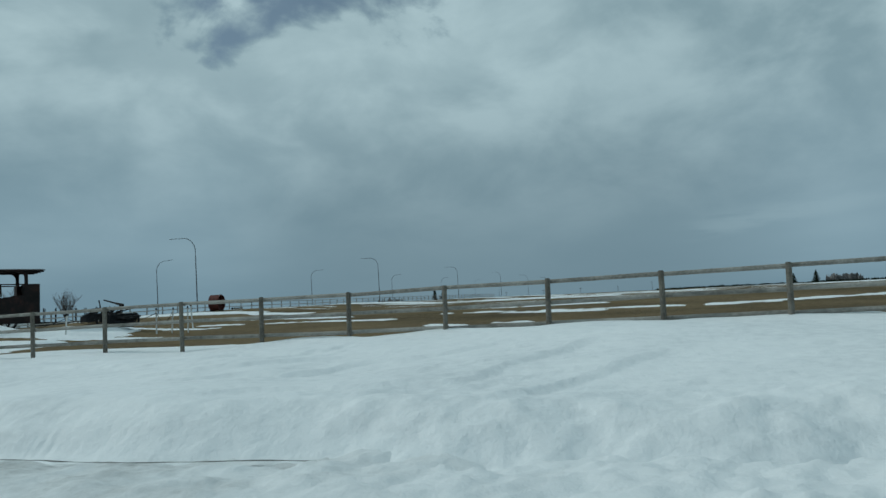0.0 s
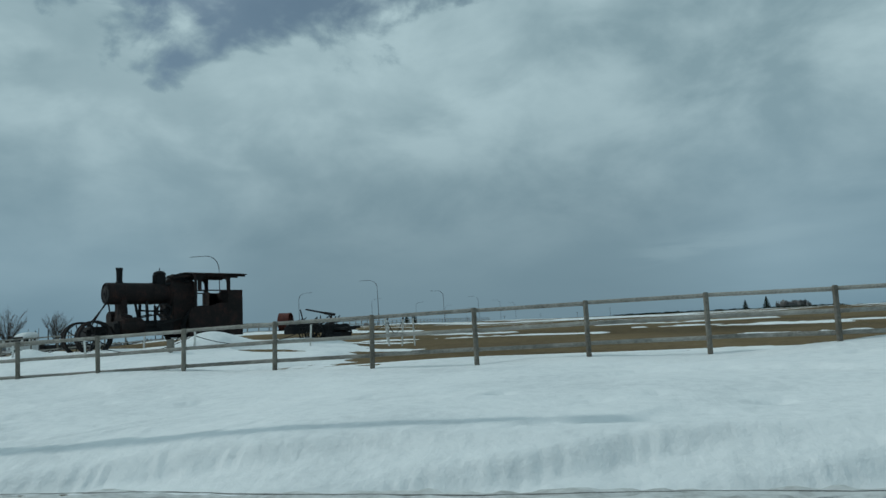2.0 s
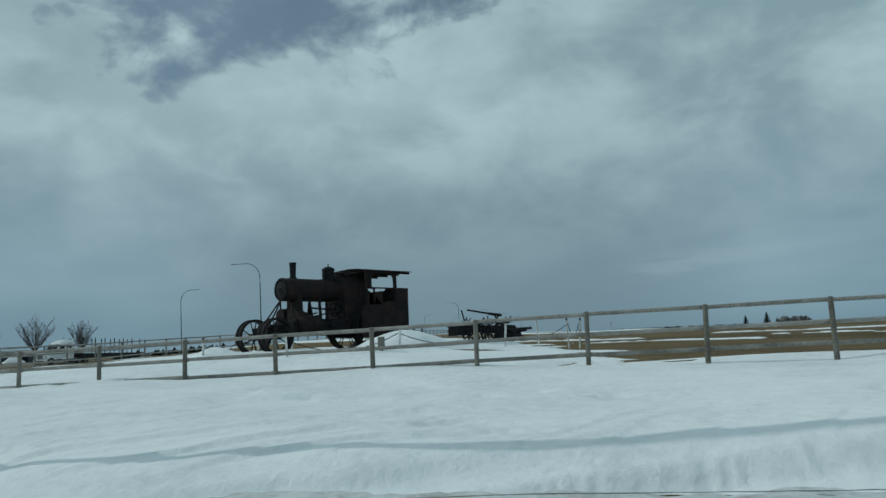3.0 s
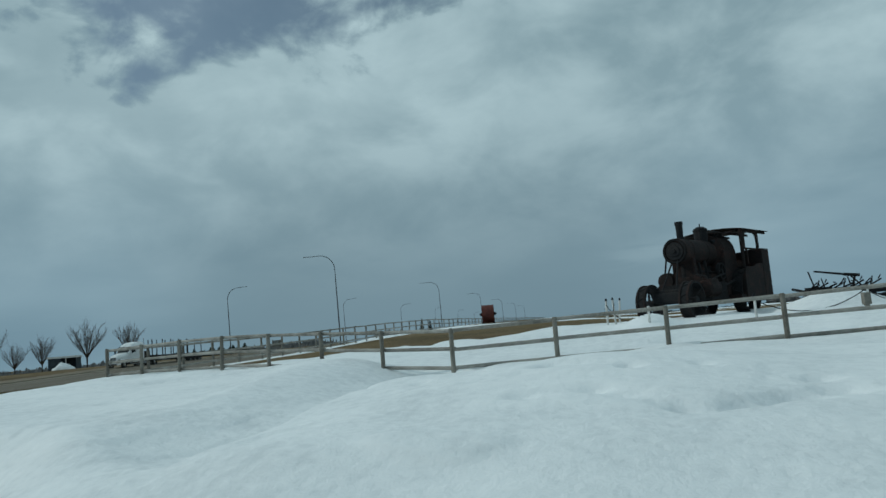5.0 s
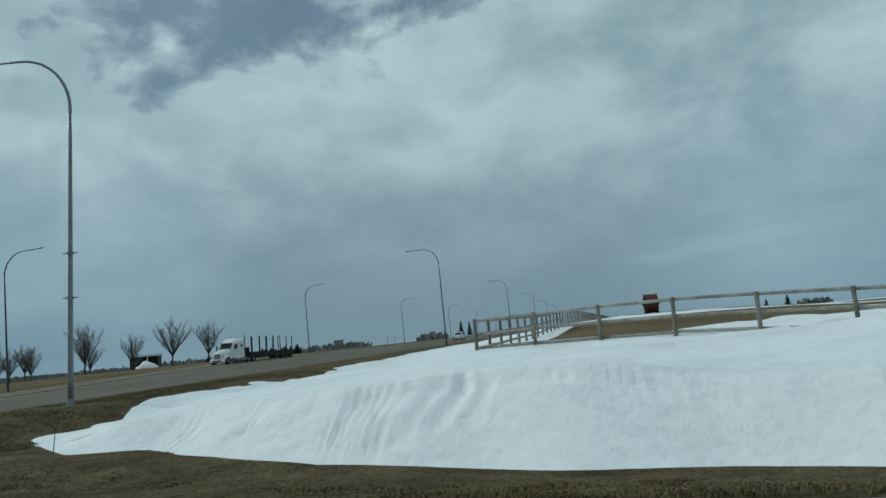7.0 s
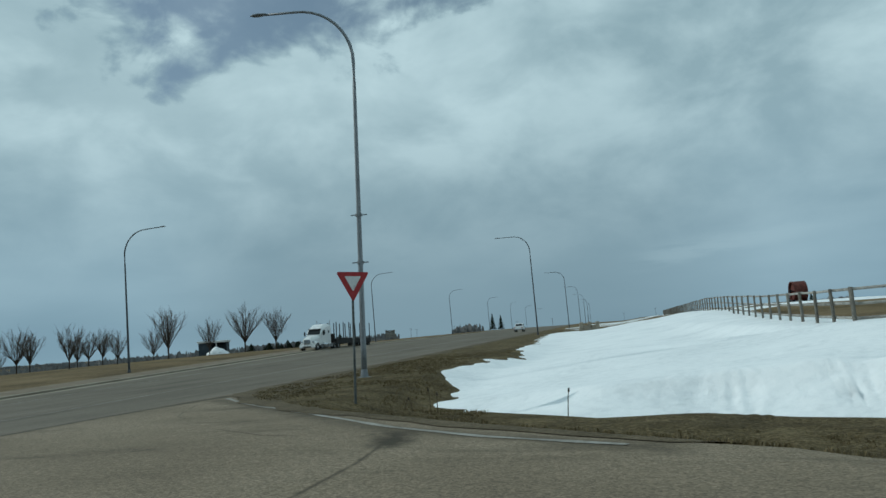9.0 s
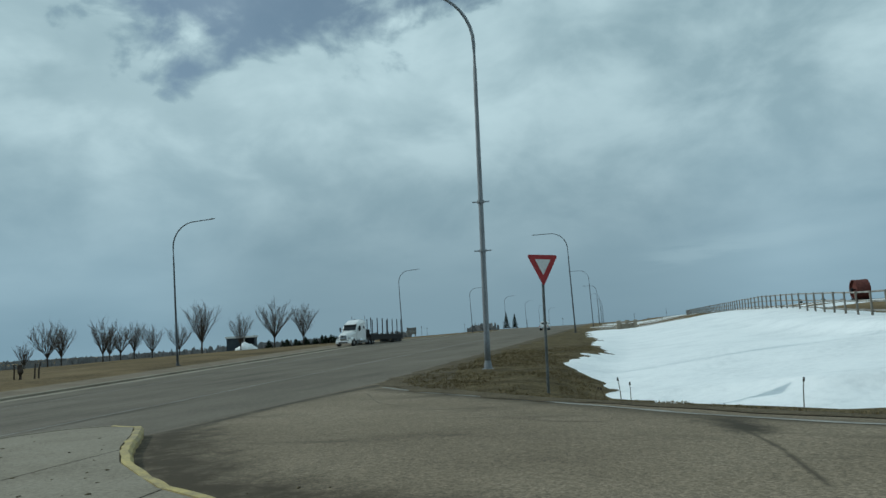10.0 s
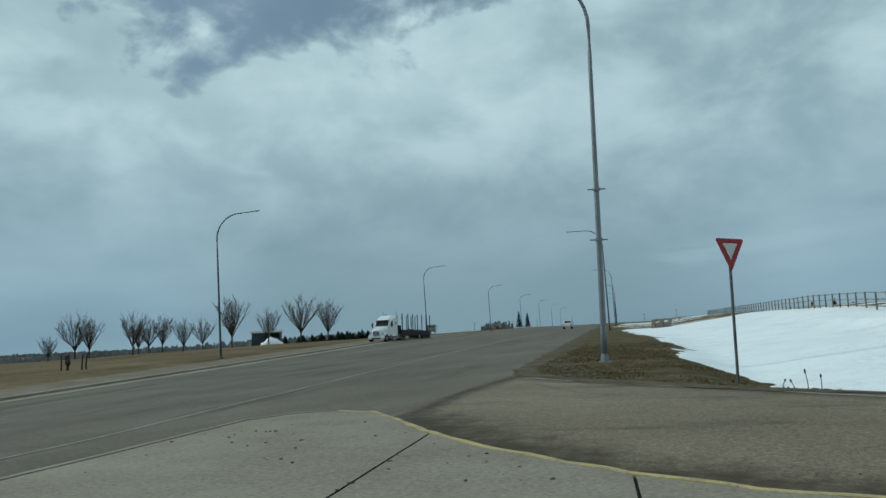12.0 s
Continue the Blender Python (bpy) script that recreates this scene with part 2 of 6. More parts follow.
M_POST = grain("weathered_post", ((0.10, 0.092, 0.078), (0.17, 0.16, 0.138), (0.24, 0.228, 0.20)), 2.2, 0.9, spec=0.15, bump=0.5, depth=0.008, fine=9, own=0.15)
M_RUST = grain("blackened_rusty_iron", ((0.009, 0.008, 0.008), (0.016, 0.012, 0.012), (0.042, 0.020, 0.016)), 2.4, 0.85, 0.0, 0.25, bump=0.4, depth=0.008, fine=7)
M_BLACK = grain("black_iron", ((0.006, 0.007, 0.009), (0.011, 0.012, 0.014), (0.024, 0.021, 0.020)), 2.0, 0.8, 0.0, 0.25, bump=0.3, depth=0.006, fine=8)
M_RED = grain("faded_red_oxide", ((0.05, 0.016, 0.013), (0.11, 0.032, 0.025), (0.15, 0.055, 0.042)), 1.8, 0.75, bump=0.3, depth=0.006, fine=8)
M_GALV = grain("galvanised_steel", ((0.15, 0.16, 0.175), (0.20, 0.215, 0.23), (0.26, 0.275, 0.29)), 1.2, 0.55, 0.35, 0.5, bump=0.1, depth=0.003, fine=12)
M_BARK = grain("bark", ((0.035, 0.027, 0.022), (0.065, 0.052, 0.043), (0.10, 0.083, 0.07)), 3.0, 0.95, spec=0.1, bump=0.6, depth=0.02, fine=6)

# ---- helpers for building ----


def part(name, bm, mat, parent=None, label="", smooth=False):
    me = bpy.data.meshes.new(name)
    bm.to_mesh(me)
    bm.free()
    if smooth:
        me.shade_smooth()
    for m in mat if isinstance(mat, (list, tuple)) else (mat,):
        me.materials.append(m)
    ob = new(name, me)
    if parent:
        ob.parent = parent
    return tagged(ob, label) if label else ob


def again(ob, parent, m):
    """Another object on the same mesh."""
    c = new(ob.name.split(".")[0], ob.data)
    c.parent, c.matrix_basis = parent, m
    return c


def thing(name, m, label, category, group="", kind=""):
    ob = new(name)
    ob.empty_display_size = 0.2
    ob.matrix_world = m
    return tagged(ob, label, category, group, kind)


def box_bm(x0, x1, y0, y1, z0, z1, bevel=0.0, bm=None):
    bm = bm or bmesh.new()
    r = bmesh.ops.create_cube(bm, size=1.0)
    vs = r["verts"]
    bmesh.ops.scale(bm, vec=(x1 - x0, y1 - y0, z1 - z0), verts=vs)
    bmesh.ops.translate(bm, vec=((x0 + x1) / 2, (y0 + y1) / 2, (z0 + z1) / 2), verts=vs)
    if bevel:
        es = list({e for v in vs for e in v.link_edges})
        bmesh.ops.bevel(bm, geom=es, offset=bevel, segments=2, affect="EDGES", profile=0.6)
    return bm


def rod(bm, a, b, r0, r1=None, seg=8, caps=True):
    """A tapered round bar from a to b, added to bm."""
    a, b = Vector(a), Vector(b)
    r1 = r0 if r1 is None else r1
    d = b - a
    r = bmesh.ops.create_cone(bm, cap_ends=caps, segments=seg, radius1=r0, radius2=r1, depth=d.length)
    turn = d.to_track_quat("Z", "Y").to_matrix().to_4x4()
    bmesh.ops.transform(bm, matrix=Matrix.Translation((a + b) / 2) @ turn, verts=r["verts"])
    return bm


def tube(bm, points, radii, seg=8):
    """A round bar along points, with a radius at each."""
    rings = []
    pts = [Vector(p) for p in points]
    for i, p in enumerate(pts):
        d = (pts[min(i + 1, len(pts) - 1)] - pts[max(i - 1, 0)]).normalized()
        side = d.cross(Vector((0, 0, 1)))
        side = side.normalized() if side.length > 1e-4 else Vector((1, 0, 0))
        up = side.cross(d)
        rings.append([bm.verts.new(p + radii[i] * (math.cos(a) * side + math.sin(a) * up)) for a in [math.tau * k / seg for k in range(seg)]])
    for r0, r1 in zip(rings, rings[1:]):
        for k in range(seg):
            bm.faces.new((r1[k], r1[(k + 1) % seg], r0[(k + 1) % seg], r0[k]))
    bm.faces.new(rings[0]), bm.faces.new(rings[-1][::-1])
    return bm


def ring(bm, centre, axis, r_out, r_in, width, seg=28):
    """A flat hoop, such as a wheel rim, round axis."""
    turn = Matrix.Translation(centre) @ Vector(axis).to_track_quat("Z", "Y").to_matrix().to_4x4()
    loops = []
    for r, z in ((r_out, -width / 2), (r_out, width / 2), (r_in, width / 2), (r_in, -width / 2)):
        loops.append([bm.verts.new(turn @ Vector((r * math.cos(a), r * math.sin(a), z))) for a in [math.tau * k / seg for k in range(seg)]])
    for i in range(4):
        a, b = loops[i], loops[(i + 1) % 4]
        for k in range(seg):
            bm.faces.new((a[k], a[(k + 1) % seg], b[(k + 1) % seg], b[k]))
    return bm


def smooth01(lo, hi, v):
    t = np.clip((v - lo) / (hi - lo), 0, 1)
    return t * t * (3 - 2 * t)


# ---- the lie of the land ----


def wave(x, y, s, seed=0.0):
    """A smooth pseudo-noise of about -1 to 1, from turned waves."""
    out = 0
    for k in range(6):
        a = 1.7 + k * 2.399 + seed
        f = s * (0.7 + 0.31 * k)
        out = out + np.sin((x * math.cos(a) + y * math.sin(a)) * f + 5.1 * k + seed * 3.3 + 1.3 * np.sin((x * math.sin(a) - y * math.cos(a)) * f * 0.6 + k)) / (1 + 0.35 * k)
    return out / 2.6


def road_right(y):
    """x of the main road's near edge."""
    return -70.8 - 0.045 * (y - 20.6)


def toe(x):
    """y at which the snow bank begins."""
    return 8.2 - 0.35 * smooth01(-27, -20, x) + 0.25 * smooth01(-10, -4, x) - 1.5 * smooth01(-20, -29, x) * smooth01(-46, -41, x) - 0.3 * smooth01(-40, -46, x) * smooth01(-62, -57, x) - 0.35 * np.exp(-(((x + 46) / 2.5) ** 2)) + 0.24 * np.clip(-39 - x, 0, 8) + 0.1 * np.clip(-47 - x, 0, 6) + 0.58 * np.clip(-53 - x, 0, 5) + 0.72 * np.maximum(0, -60 - x)


def land(x, y):
    """Height of the bare ground."""
    x, y = np.asarray(x, float), np.asarray(y, float)
    far = np.minimum(np.maximum(y - 20, 0), 500)
    near_edge = 0.009 * far
    off = road_right(np.clip(y, -20, 600)) - x
    far_edge = np.minimum(-1.1 + 0.0265 * (np.clip(y, 5, 200) - 28), near_edge)
    across = np.clip(off / 26, 0, 1)
    left = near_edge + (far_edge - near_edge) * across + 0.25 * smooth01(26, 33, off) * smooth01(200, 100, y) - 0.25 * smooth01(45, 120, off) * smooth01(30, 140, off)
    left = left - 1.9 * np.clip((off - 40) / 64, 0, 1) ** 1.3
    left = left + smooth01(104, 340, off) * (-5.5 - left)
    field = 1.0 + (1.45 - 0.42 * smooth01(-41, -28, x) * (1 - 0.5 * smooth01(0, 12, x))) * smooth01(22, 78, y) + 0.0078 * np.clip(y - 70, 0, 900) - 0.30 * smooth01(-16, -26, x) * smooth01(24, 17, y) - 0.18 * smooth01(-30, -36, x) * smooth01(-52, -46, x) * smooth01(24, 17, y) + 0.35 * smooth01(10, 4, np.hypot(x + 30.5, y - 28))
    h = left + (field - left) * smooth01(-66, -47, x)
    drive = -0.2 + 0.2 * smooth01(-50, -64, x) + 0.27 * smooth01(-34, 0, x)
    rise = np.clip((y - 10.5) / 8.0, 0, 1)
    side = drive + (h - drive) * rise
    h = np.where(x > -70, side, h)
    west = smooth01(-52, -58, x)
    end = 1 - smooth01(13 + 25 * west, 20 + 50 * west, y)
    brim = road_right(y) + 12.0 * np.clip((20.6 - y) / 12.9, 0, 1) ** 1.7
    h = h - smooth01(0.2, 2.0, x - brim) * (0.27 + 0.22 * west) * smooth01(-66.4, -63.9, x) * smooth01(-33, -44, x) * smooth01(6.2, 9.5, y) * end
    return h + 0.03 * wave(x, y, 0.5) * smooth01(8, 14, y) * smooth01(-68, -64, x)


# strips of old snow in the field: from, to, half width
STREAKS = [(-28.5, 47.5, -20.5, 45.2, 1.1), (-27, 39.8, -14.3, 38.3, 0.6), (-14.5, 50, -3.9, 51, 0.7), (-25.5, 22.5, -21.2, 20.2, 1.3), (-24, 26.0, -20.9, 26.8, 0.9),
           (-18.9, 18.1, -17.4, 18.0, 0.3), (-16.2, 17.9, -14.4, 17.9, 0.35), (-9, 29.6, -6.9, 27.7, 0.4), (-12.3, 42.9, 0.7, 40.6, 0.5), (3.4, 41, 20, 47, 1.3),
           (-8.4, 40.7, -3.1, 38.9, 0.4), (-6.2, 29.6, -3.4, 29.0, 0.35), (-2.0, 19.2, 4.0, 19.2, 0.5), (8, 24, 16, 25, 1.2), (-11.5, 18.3, -10, 18.4, 0.4), (-30, 33.5, -24, 35, 1.6)]
FENCE_Y = lambda x: 17.06 + 0.010 * (-14 - x) - 0.062 * np.maximum(0, x + 12) + 0.002 * np.maximum(0, x - 4) ** 2
# snow along the fence: x, height
DRIFT = ((-62, 0.72), (-57, 0.80), (-53, 0.95), (-51, 1.0), (-47, 1.02), (-45, 1.10), (-42.8, 1.14), (-40.8, 0.92), (-36.3, 0.85), (-33.7, 0.92), (-31.2, 0.88), (-28.7, 0.94),
         (-23.8, 1.0), (-21.3, 0.92), (-16.3, 0.96), (-11.4, 1.05), (-6.5, 1.21), (-1.8, 1.30), (3, 1.42), (20, 1.6))


def snow(x, y):
    """Height of the snow's surface; where it lies below the ground there is none."""
    x, y = np.asarray(x, float), np.asarray(y, float)
    g = land(x, y)
    d_toe = y - toe(x) - 0.22 * wave(x, y, 0.9, 2.0)
    saw = y * 0.085 + 0.25 * np.sin(y * 0.21) + 0.06 * np.sin(y * 1.1)
    tongues = (1.1 + 0.5 * np.abs(2 * (saw - np.floor(saw)) - 1) ** 1.6) * smooth01(20, 30, y) + 0.25 * np.sin(y * 1.7) * np.sin(y * 0.6)
    d_left = x - (-64.6 - tongues - 0.9 * np.exp(-(((y - 26.5) / 4.5) ** 2)) - 0.085 * np.maximum(0, y - 42) + 0.4 * wave(x, y, 0.6, 1.0) + 0.15 * wave(x, y, 1.7, 3.0))
    line = np.where(x > -38.75, FENCE_Y(x), 17.35 + (-38.75 - x) * 0.462)
    d_field = line + 0.3 - y + (0.4 * wave(x, y, 1.1, 3.9) + 0.2 * wave(x, y, 2.9, 0.4)) * smooth01(-25, -21, x)
    z_toe = land(x, toe(x)) - 0.03
    z_line = np.interp(x, [d[0] for d in DRIFT], [d[1] for d in DRIFT])
    steep = 0.30 + 0.30 * smooth01(-36, -46, x) + 0.24 * smooth01(-26, -15, x)
    run = np.maximum(line, 26) * smooth01(-52, -55, x) + line * (1 - smooth01(-52, -55, x)) - toe(x)
    shape = steep * smooth01(0, 2.0 - 0.7 * smooth01(-26, -15, x), d_toe) + (1 - steep) * np.clip(d_toe / run, 0, 1.2)
    bank = z_toe + (z_line - z_toe) * shape
    dip = 0.38 * np.exp(-((x + 39.2 + 0.35 * (y - 17.5)) / 1.0) ** 2 - ((y - 16.9) / 1.5) ** 2)
    dome = 0.42 * np.exp(-(((x + 35.5) / 3.4) ** 2) - ((y - 12.2) / 2.6) ** 2)
    off = x + 38.75 + 0.2 * (17.5 - y) + 0.1 * np.sin(y * 1.3)
    dome = dome - 0.36 * smooth01(0.25, -0.55, off) * smooth01(-3.6, -0.7, off) * smooth01(7.6, 10.0, y) * smooth01(20, 17.5, y)
    pillow = 0.07 * smooth01(1.0, 0.55, np.hypot((x + 37.2) / 1.1, (y - 8.3 + 0.15 * np.sin(2 * x)) / 0.42))
    bank = bank + dome + pillow - dip + (0.12 * wave(x, y, 0.5, 4.0) + 0.02 * wave(x * 0.6, y, 2.6, 6.0)) * smooth01(0, 1.5, d_toe)
    # runnels under the crest of the bank, fine ones by the slush
    crest = 0.5 + 0.5 * wave(x, y, 0.45, 5.0)
    run_x = x + 0.32 * wave(x, y * 0.8, 2.1, 2.0) + 0.35 * np.sin(x * 0.83 + 1.0)
    runnel = np.abs(np.sin(run_x * 12.5)) ** 0.7 * (0.75 + 0.25 * np.sin(run_x * 3.7 + 1.0)) + 0.35 * np.abs(np.sin(run_x * 15.3 + 0.4))
    some = smooth01(-0.25, 0.45, wave(x * 0.8, y * 0.3, 0.8, 6.6))
    low_end = 0.9 - 0.5 * wave(x, y * 0.2, 1.9, 4.4)
    bank = bank - 0.30 * runnel * np.maximum(some, 0.3) * (0.5 + 0.6 * wave(x, y, 3.3, 2.6)) * (0.4 + 0.6 * crest) * smooth01(low_end - 0.4, low_end + 0.6, d_toe) * smooth01(2.5, 2.0, d_toe) * smooth01(-46.5, -49, x) * smooth01(-61, -58, x)
    cornice = 0.22 * smooth01(1.5, 1.75, d_toe + 0.25 * wave(x, y, 0.9, 9.1)) * smooth01(3.2, 2.0, d_toe) * (0.3 + 0.7 * smooth01(-0.2, 0.3, wave(x, y, 0.3, 5.9))) * smooth01(-46, -49, x)
    cornice = cornice + 0.24 * smooth01(1.75, 2.05, d_toe + 0.3 * wave(x, y, 0.7, 9.1)) * smooth01(4.5, 2.3, d_toe) * smooth01(-46, -49, x) * smooth01(-63, -60, x)
    # lobes of drifted snow, each with a cut face towards the road
    lobe = d_toe / 0.85 - 0.2 * x + 0.45 * wave(x, y * 0.6, 0.5, 3.6) + 0.07 * wave(x, y, 2.3, 7.2)
    lobe = lobe - np.floor(lobe)
    drifts = smooth01(0.1, 0.5, d_toe) * smooth01(1.35, 0.9, d_toe - 0.2 * wave(x, y, 0.8, 1.9)) * smooth01(-28, -23, x) * smooth01(-4, -9, x)
    flute = np.abs(np.sin(run_x * 17.0 + 1.4 * y)) * (0.6 + 0.4 * np.sin(run_x * 5.3))
    bank = bank + cornice + drifts * (0.20 * (smooth01(0.68, 1.0, lobe) - lobe) - 0.055 * flute * smooth01(0.62, 0.8, lobe) * smooth01(1.03, 0.93, lobe))
    bank = bank - 0.45 * np.exp(-(((x + 29.75) / 0.95) ** 2) - ((y - 8.45) / 0.8) ** 2)
    rough = smooth01(2.4, 0.6, d_toe) * smooth01(0.0, 0.4, d_toe)
    crumbs = 0.4 + 1.3 * smooth01(-7, -1, x)
    bank = bank + rough * crumbs * (0.035 * wave(x, y, 3.1, 7.0) + 0.035 * wave(x, y, 6.7, 2.5) + 0.03 * np.abs(wave(x, y, 11.0, 0.7))) * smooth01(-30, -10, x)
    ripple = 0.024 * wave(x * 0.45 + 0.4 * y, y * 1.5, 3.6, 1.7) * smooth01(1.0, 3.0, d_toe) * (0.5 + 0.8 * np.maximum(0, wave(x, y, 0.3, 3.3)))
    # broken crust: low scarps that face the road, and small pits
    f = 0.5 * y - 0.2 * x + 1.5 * wave(x, y, 0.36, 11.0) + 0.16 * wave(x, y, 2.2, 1.0)
    v = f - np.floor(f)
    crust = 0.065 * (smooth01(0.93, 1.0, v) - v) * smooth01(0.0, 0.35, wave(x, y, 0.42, 2.7)) * smooth01(1.0, 2.0, d_toe)
    # wind-cut ridges, sharp on one side
    g1 = 0.75 * y - 0.85 * x + 0.9 * wave(x, y, 0.7, 4.4) + 0.3 * wave(x, y, 2.6, 2.0)
    v1 = g1 - np.floor(g1)
    patchy = smooth01(-0.05, 0.3, wave(x, y, 0.55, 8.1)) * (0.35 + 0.65 * np.exp(-(((x + 35) / 4.0) ** 2)))
    crust = crust + 0.075 * (smooth01(0.86, 1.0, v1) - v1) * patchy * smooth01(0.8, 1.6, d_toe) * smooth01(7.5, 5.5, d_toe)
    pits = 0
    for i in range(46):
        u = (i * 0.618034) % 1.0
        if i < 22:
            cx, cy = -36.5 + 4.5 * u, 9.6 + 0.35 * math.sin(9 * u) + 0.3 * ((i * 0.37) % 1.0) + (1.6 if i % 5 == 0 else 0)
        else:
            cx, cy = -46 + 40 * u, 10.6 + 4.5 * ((i * 0.757) % 1.0)
        pits = pits + (0.05 + 0.05 * (i % 3)) * np.exp(-(((x - cx) / (0.16 + 0.05 * (i % 4))) ** 2) - ((y - cy) / 0.15) ** 2)
    ledge = 0.10 * smooth01(-0.08, 0.08, y - (13.0 + 0.35 * np.sin(x * 0.5) + 0.25 * (x + 36))) * smooth01(2.5, 0, np.abs(x + 35)) * smooth01(19, 14, y)
    bank = bank + ripple - ledge + crust - pits
    bank = np.where(d_toe > 1.0, np.maximum(bank, g + 0.05 + 0.03 * wave(x, y, 0.9, 1.1)), bank)
    bank = np.where(d_toe < 0, g - 0.25, bank)
    inside = smooth01(-1.5, 0.3, d_field)
    # old snow left in the field
    patch = -0.12 + 0.30 * wave(x * 0.55, y * 1.6, 0.16, 9.0) + 0.05 * wave(x, y, 0.8, 3.0)
    right = smooth01(-30, -25, x) * smooth01(70, 60, y)
    patch = np.minimum(patch, 0.14) * (1 - right) - 0.14 * right
    zone = smooth01(1.12, 0.88, np.hypot((x + 34.5) / 13.0, (y - 22) / 13.0) + 0.13 * wave(x, y, 0.5, 7.3) + 0.05 * wave(x, y, 1.9, 2.3))
    patch = patch + (np.maximum(0.10 + 0.12 * wave(x, y, 0.75, 5.2) + 0.05 * wave(x * 0.6, y * 1.4, 1.9, 0.9), 0.04) - patch) * zone
    gone = np.hypot((x + 22.5) / 3.6, (y - 25.0 - 0.12 * (x + 22.5)) / 0.9) + 0.5 * wave(x * 0.5, y, 1.1, 8.8)
    patch = patch - 0.35 * smooth01(1.2, 0.8, gone)
    rag = 0.6 * wave(x * 0.45, y * 1.3, 1.0, 4.2) + 0.45 * wave(x * 0.8, y * 1.5, 2.9, 1.2) + 0.35 * wave(x * 0.7, y * 1.3, 6.3, 3.2)
    for x0, y0, x1, y1, w in STREAKS:
        ux, uy = x1 - x0, y1 - y0
        k = np.clip(((x - x0) * ux + (y - y0) * uy) / (ux * ux + uy * uy), 0, 1)
        d = np.hypot(x - x0 - k * ux, y - y0 - k * uy) / w + rag
        patch = np.maximum(patch, 0.07 - 0.12 * np.maximum(d, 0) ** 1.3)
    hump = 0.10 * smooth01(8, 4, np.hypot((x + 34) / 1.3, y - 22)) * (0.4 + wave(x, y, 0.7, 6.1))
    hump = hump - 0.3 * smooth01(1.9, 0.8, np.hypot((x + 31.3 + 0.6 * (y - 26.5)) / 0.8, (y - 26.8) / 1.8) + 0.2 * wave(x, y, 1.5, 4.0))
    hump = hump + 0.40 * np.exp(-(((x + 33.75) / 0.75) ** 2) - ((y - 22.8) / 0.7) ** 2) + 0.44 * np.exp(-(((x + 27.8) / 1.35) ** 2) - ((y - 25.2) / 0.9) ** 2)
    hump = hump + 0.06 * smooth01(3.4, 1.6, np.hypot((x + 26.0) / 1.1, y - 31.2))
    west = 0.22 * smooth01(-49.5, -54, x) * smooth01(125, 85, y)
    out = np.maximum(g + patch + hump + west, g + (0.10 * smooth01(-51, -54, x) + 0.32 * smooth01(-55, -60, x)) * smooth01(125, 85, y))
    full = out + (bank - out) * inside
    under = smooth01(1.9, 0.8, np.hypot((x + 31.3 + 0.6 * (y - 26.5)) / 0.8, (y - 26.8) / 1.8))
    full = np.where(d_toe > 0.5, np.maximum(full, g + 0.05 - 0.6 * (1 - zone) - 0.6 * under - 0.6 * smooth01(1.3, 0.9, gone)), full)
    return g + (full - g) * np.clip(d_left / 12, 0, 1) ** 0.85 - 0.2 * (d_left < 0.02) - 0.005


def sheet(name, xs, ys, height, mat, keep=None):
    X, Y = np.meshgrid(xs, ys)
    Z = height(X, Y)
    nx = len(xs)
    verts = np.stack([X, Y, Z], -1).reshape(-1, 3)
    i, j = np.meshgrid(np.arange(nx - 1), np.arange(len(ys) - 1))
    a = (j * nx + i).ravel()
    if keep is not None:
        k = keep(X, Y, Z)
        cell = (k[:-1, :-1] | k[1:, :-1] | k[:-1, 1:] | k[1:, 1:]).ravel()
        a = a[cell]
    faces = np.stack([a, a + 1, a + nx + 1, a + nx], -1)
    me = bpy.data.meshes.new(name)
    me.from_pydata(verts.tolist(), [], faces.tolist())
    me.shade_smooth()
    me.materials.append(mat)
    return new(name, me)


def spaced(*stops):
    """Runs of evenly spaced numbers: (start, step), ..., end."""
    out = []
    for (a, st), nxt in zip(stops, stops[1:]):
        b = nxt[0] if isinstance(nxt, tuple) else nxt
        out += list(np.linspace(a, b, max(1, round((b - a) / st)), endpoint=False))
    return np.array(out + [stops[-1]])


ground = sheet("ground", spaced((-3500, 500), (-600, 40), (-200, 3), (-80, 0.8), (25, 4), (120, 40), (600, 500), 3500),
               spaced((-600, 100), (-60, 6), (4, 0.8), (60, 3), (200, 15), (600, 100), 4500), land, M_GRASS)
tagged(ground, "flat dry brown prairie grass with melted patches", "ground", kind="structure")
snow_ob = sheet("snow_cover", spaced((-74, 0.3), (-66, 0.12), (-58, 0.065), (-44, 0.08), (-28, 0.055), (-5, 0.11), (16, 0.5), (40, 2), 110), spaced((6.3, 0.07), (11, 0.12), (13.5, 0.15), (27, 0.3), (60, 1.0), (110, 3), 300), snow, M_SNOW,
                keep=lambda X, Y, Z: Z > land(X, Y) - 0.06)
tagged(snow_ob, "old wind-crusted snow bank, melting away in patches", "snow", kind="stuff")


# ---- roads ----
def right_end(y):
    """x of the asphalt's near edge, with the flare of the side road."""
    k = np.clip((20.6 - y) / 12.9, 0, 1)
    flare = road_right(y) + 12.0 * k ** 1.7 + 6.0 * np.clip((8.0 - y) / 1.2, 0, 1) ** 1.6
    return np.where(y >= 20.6, road_right(y), flare)


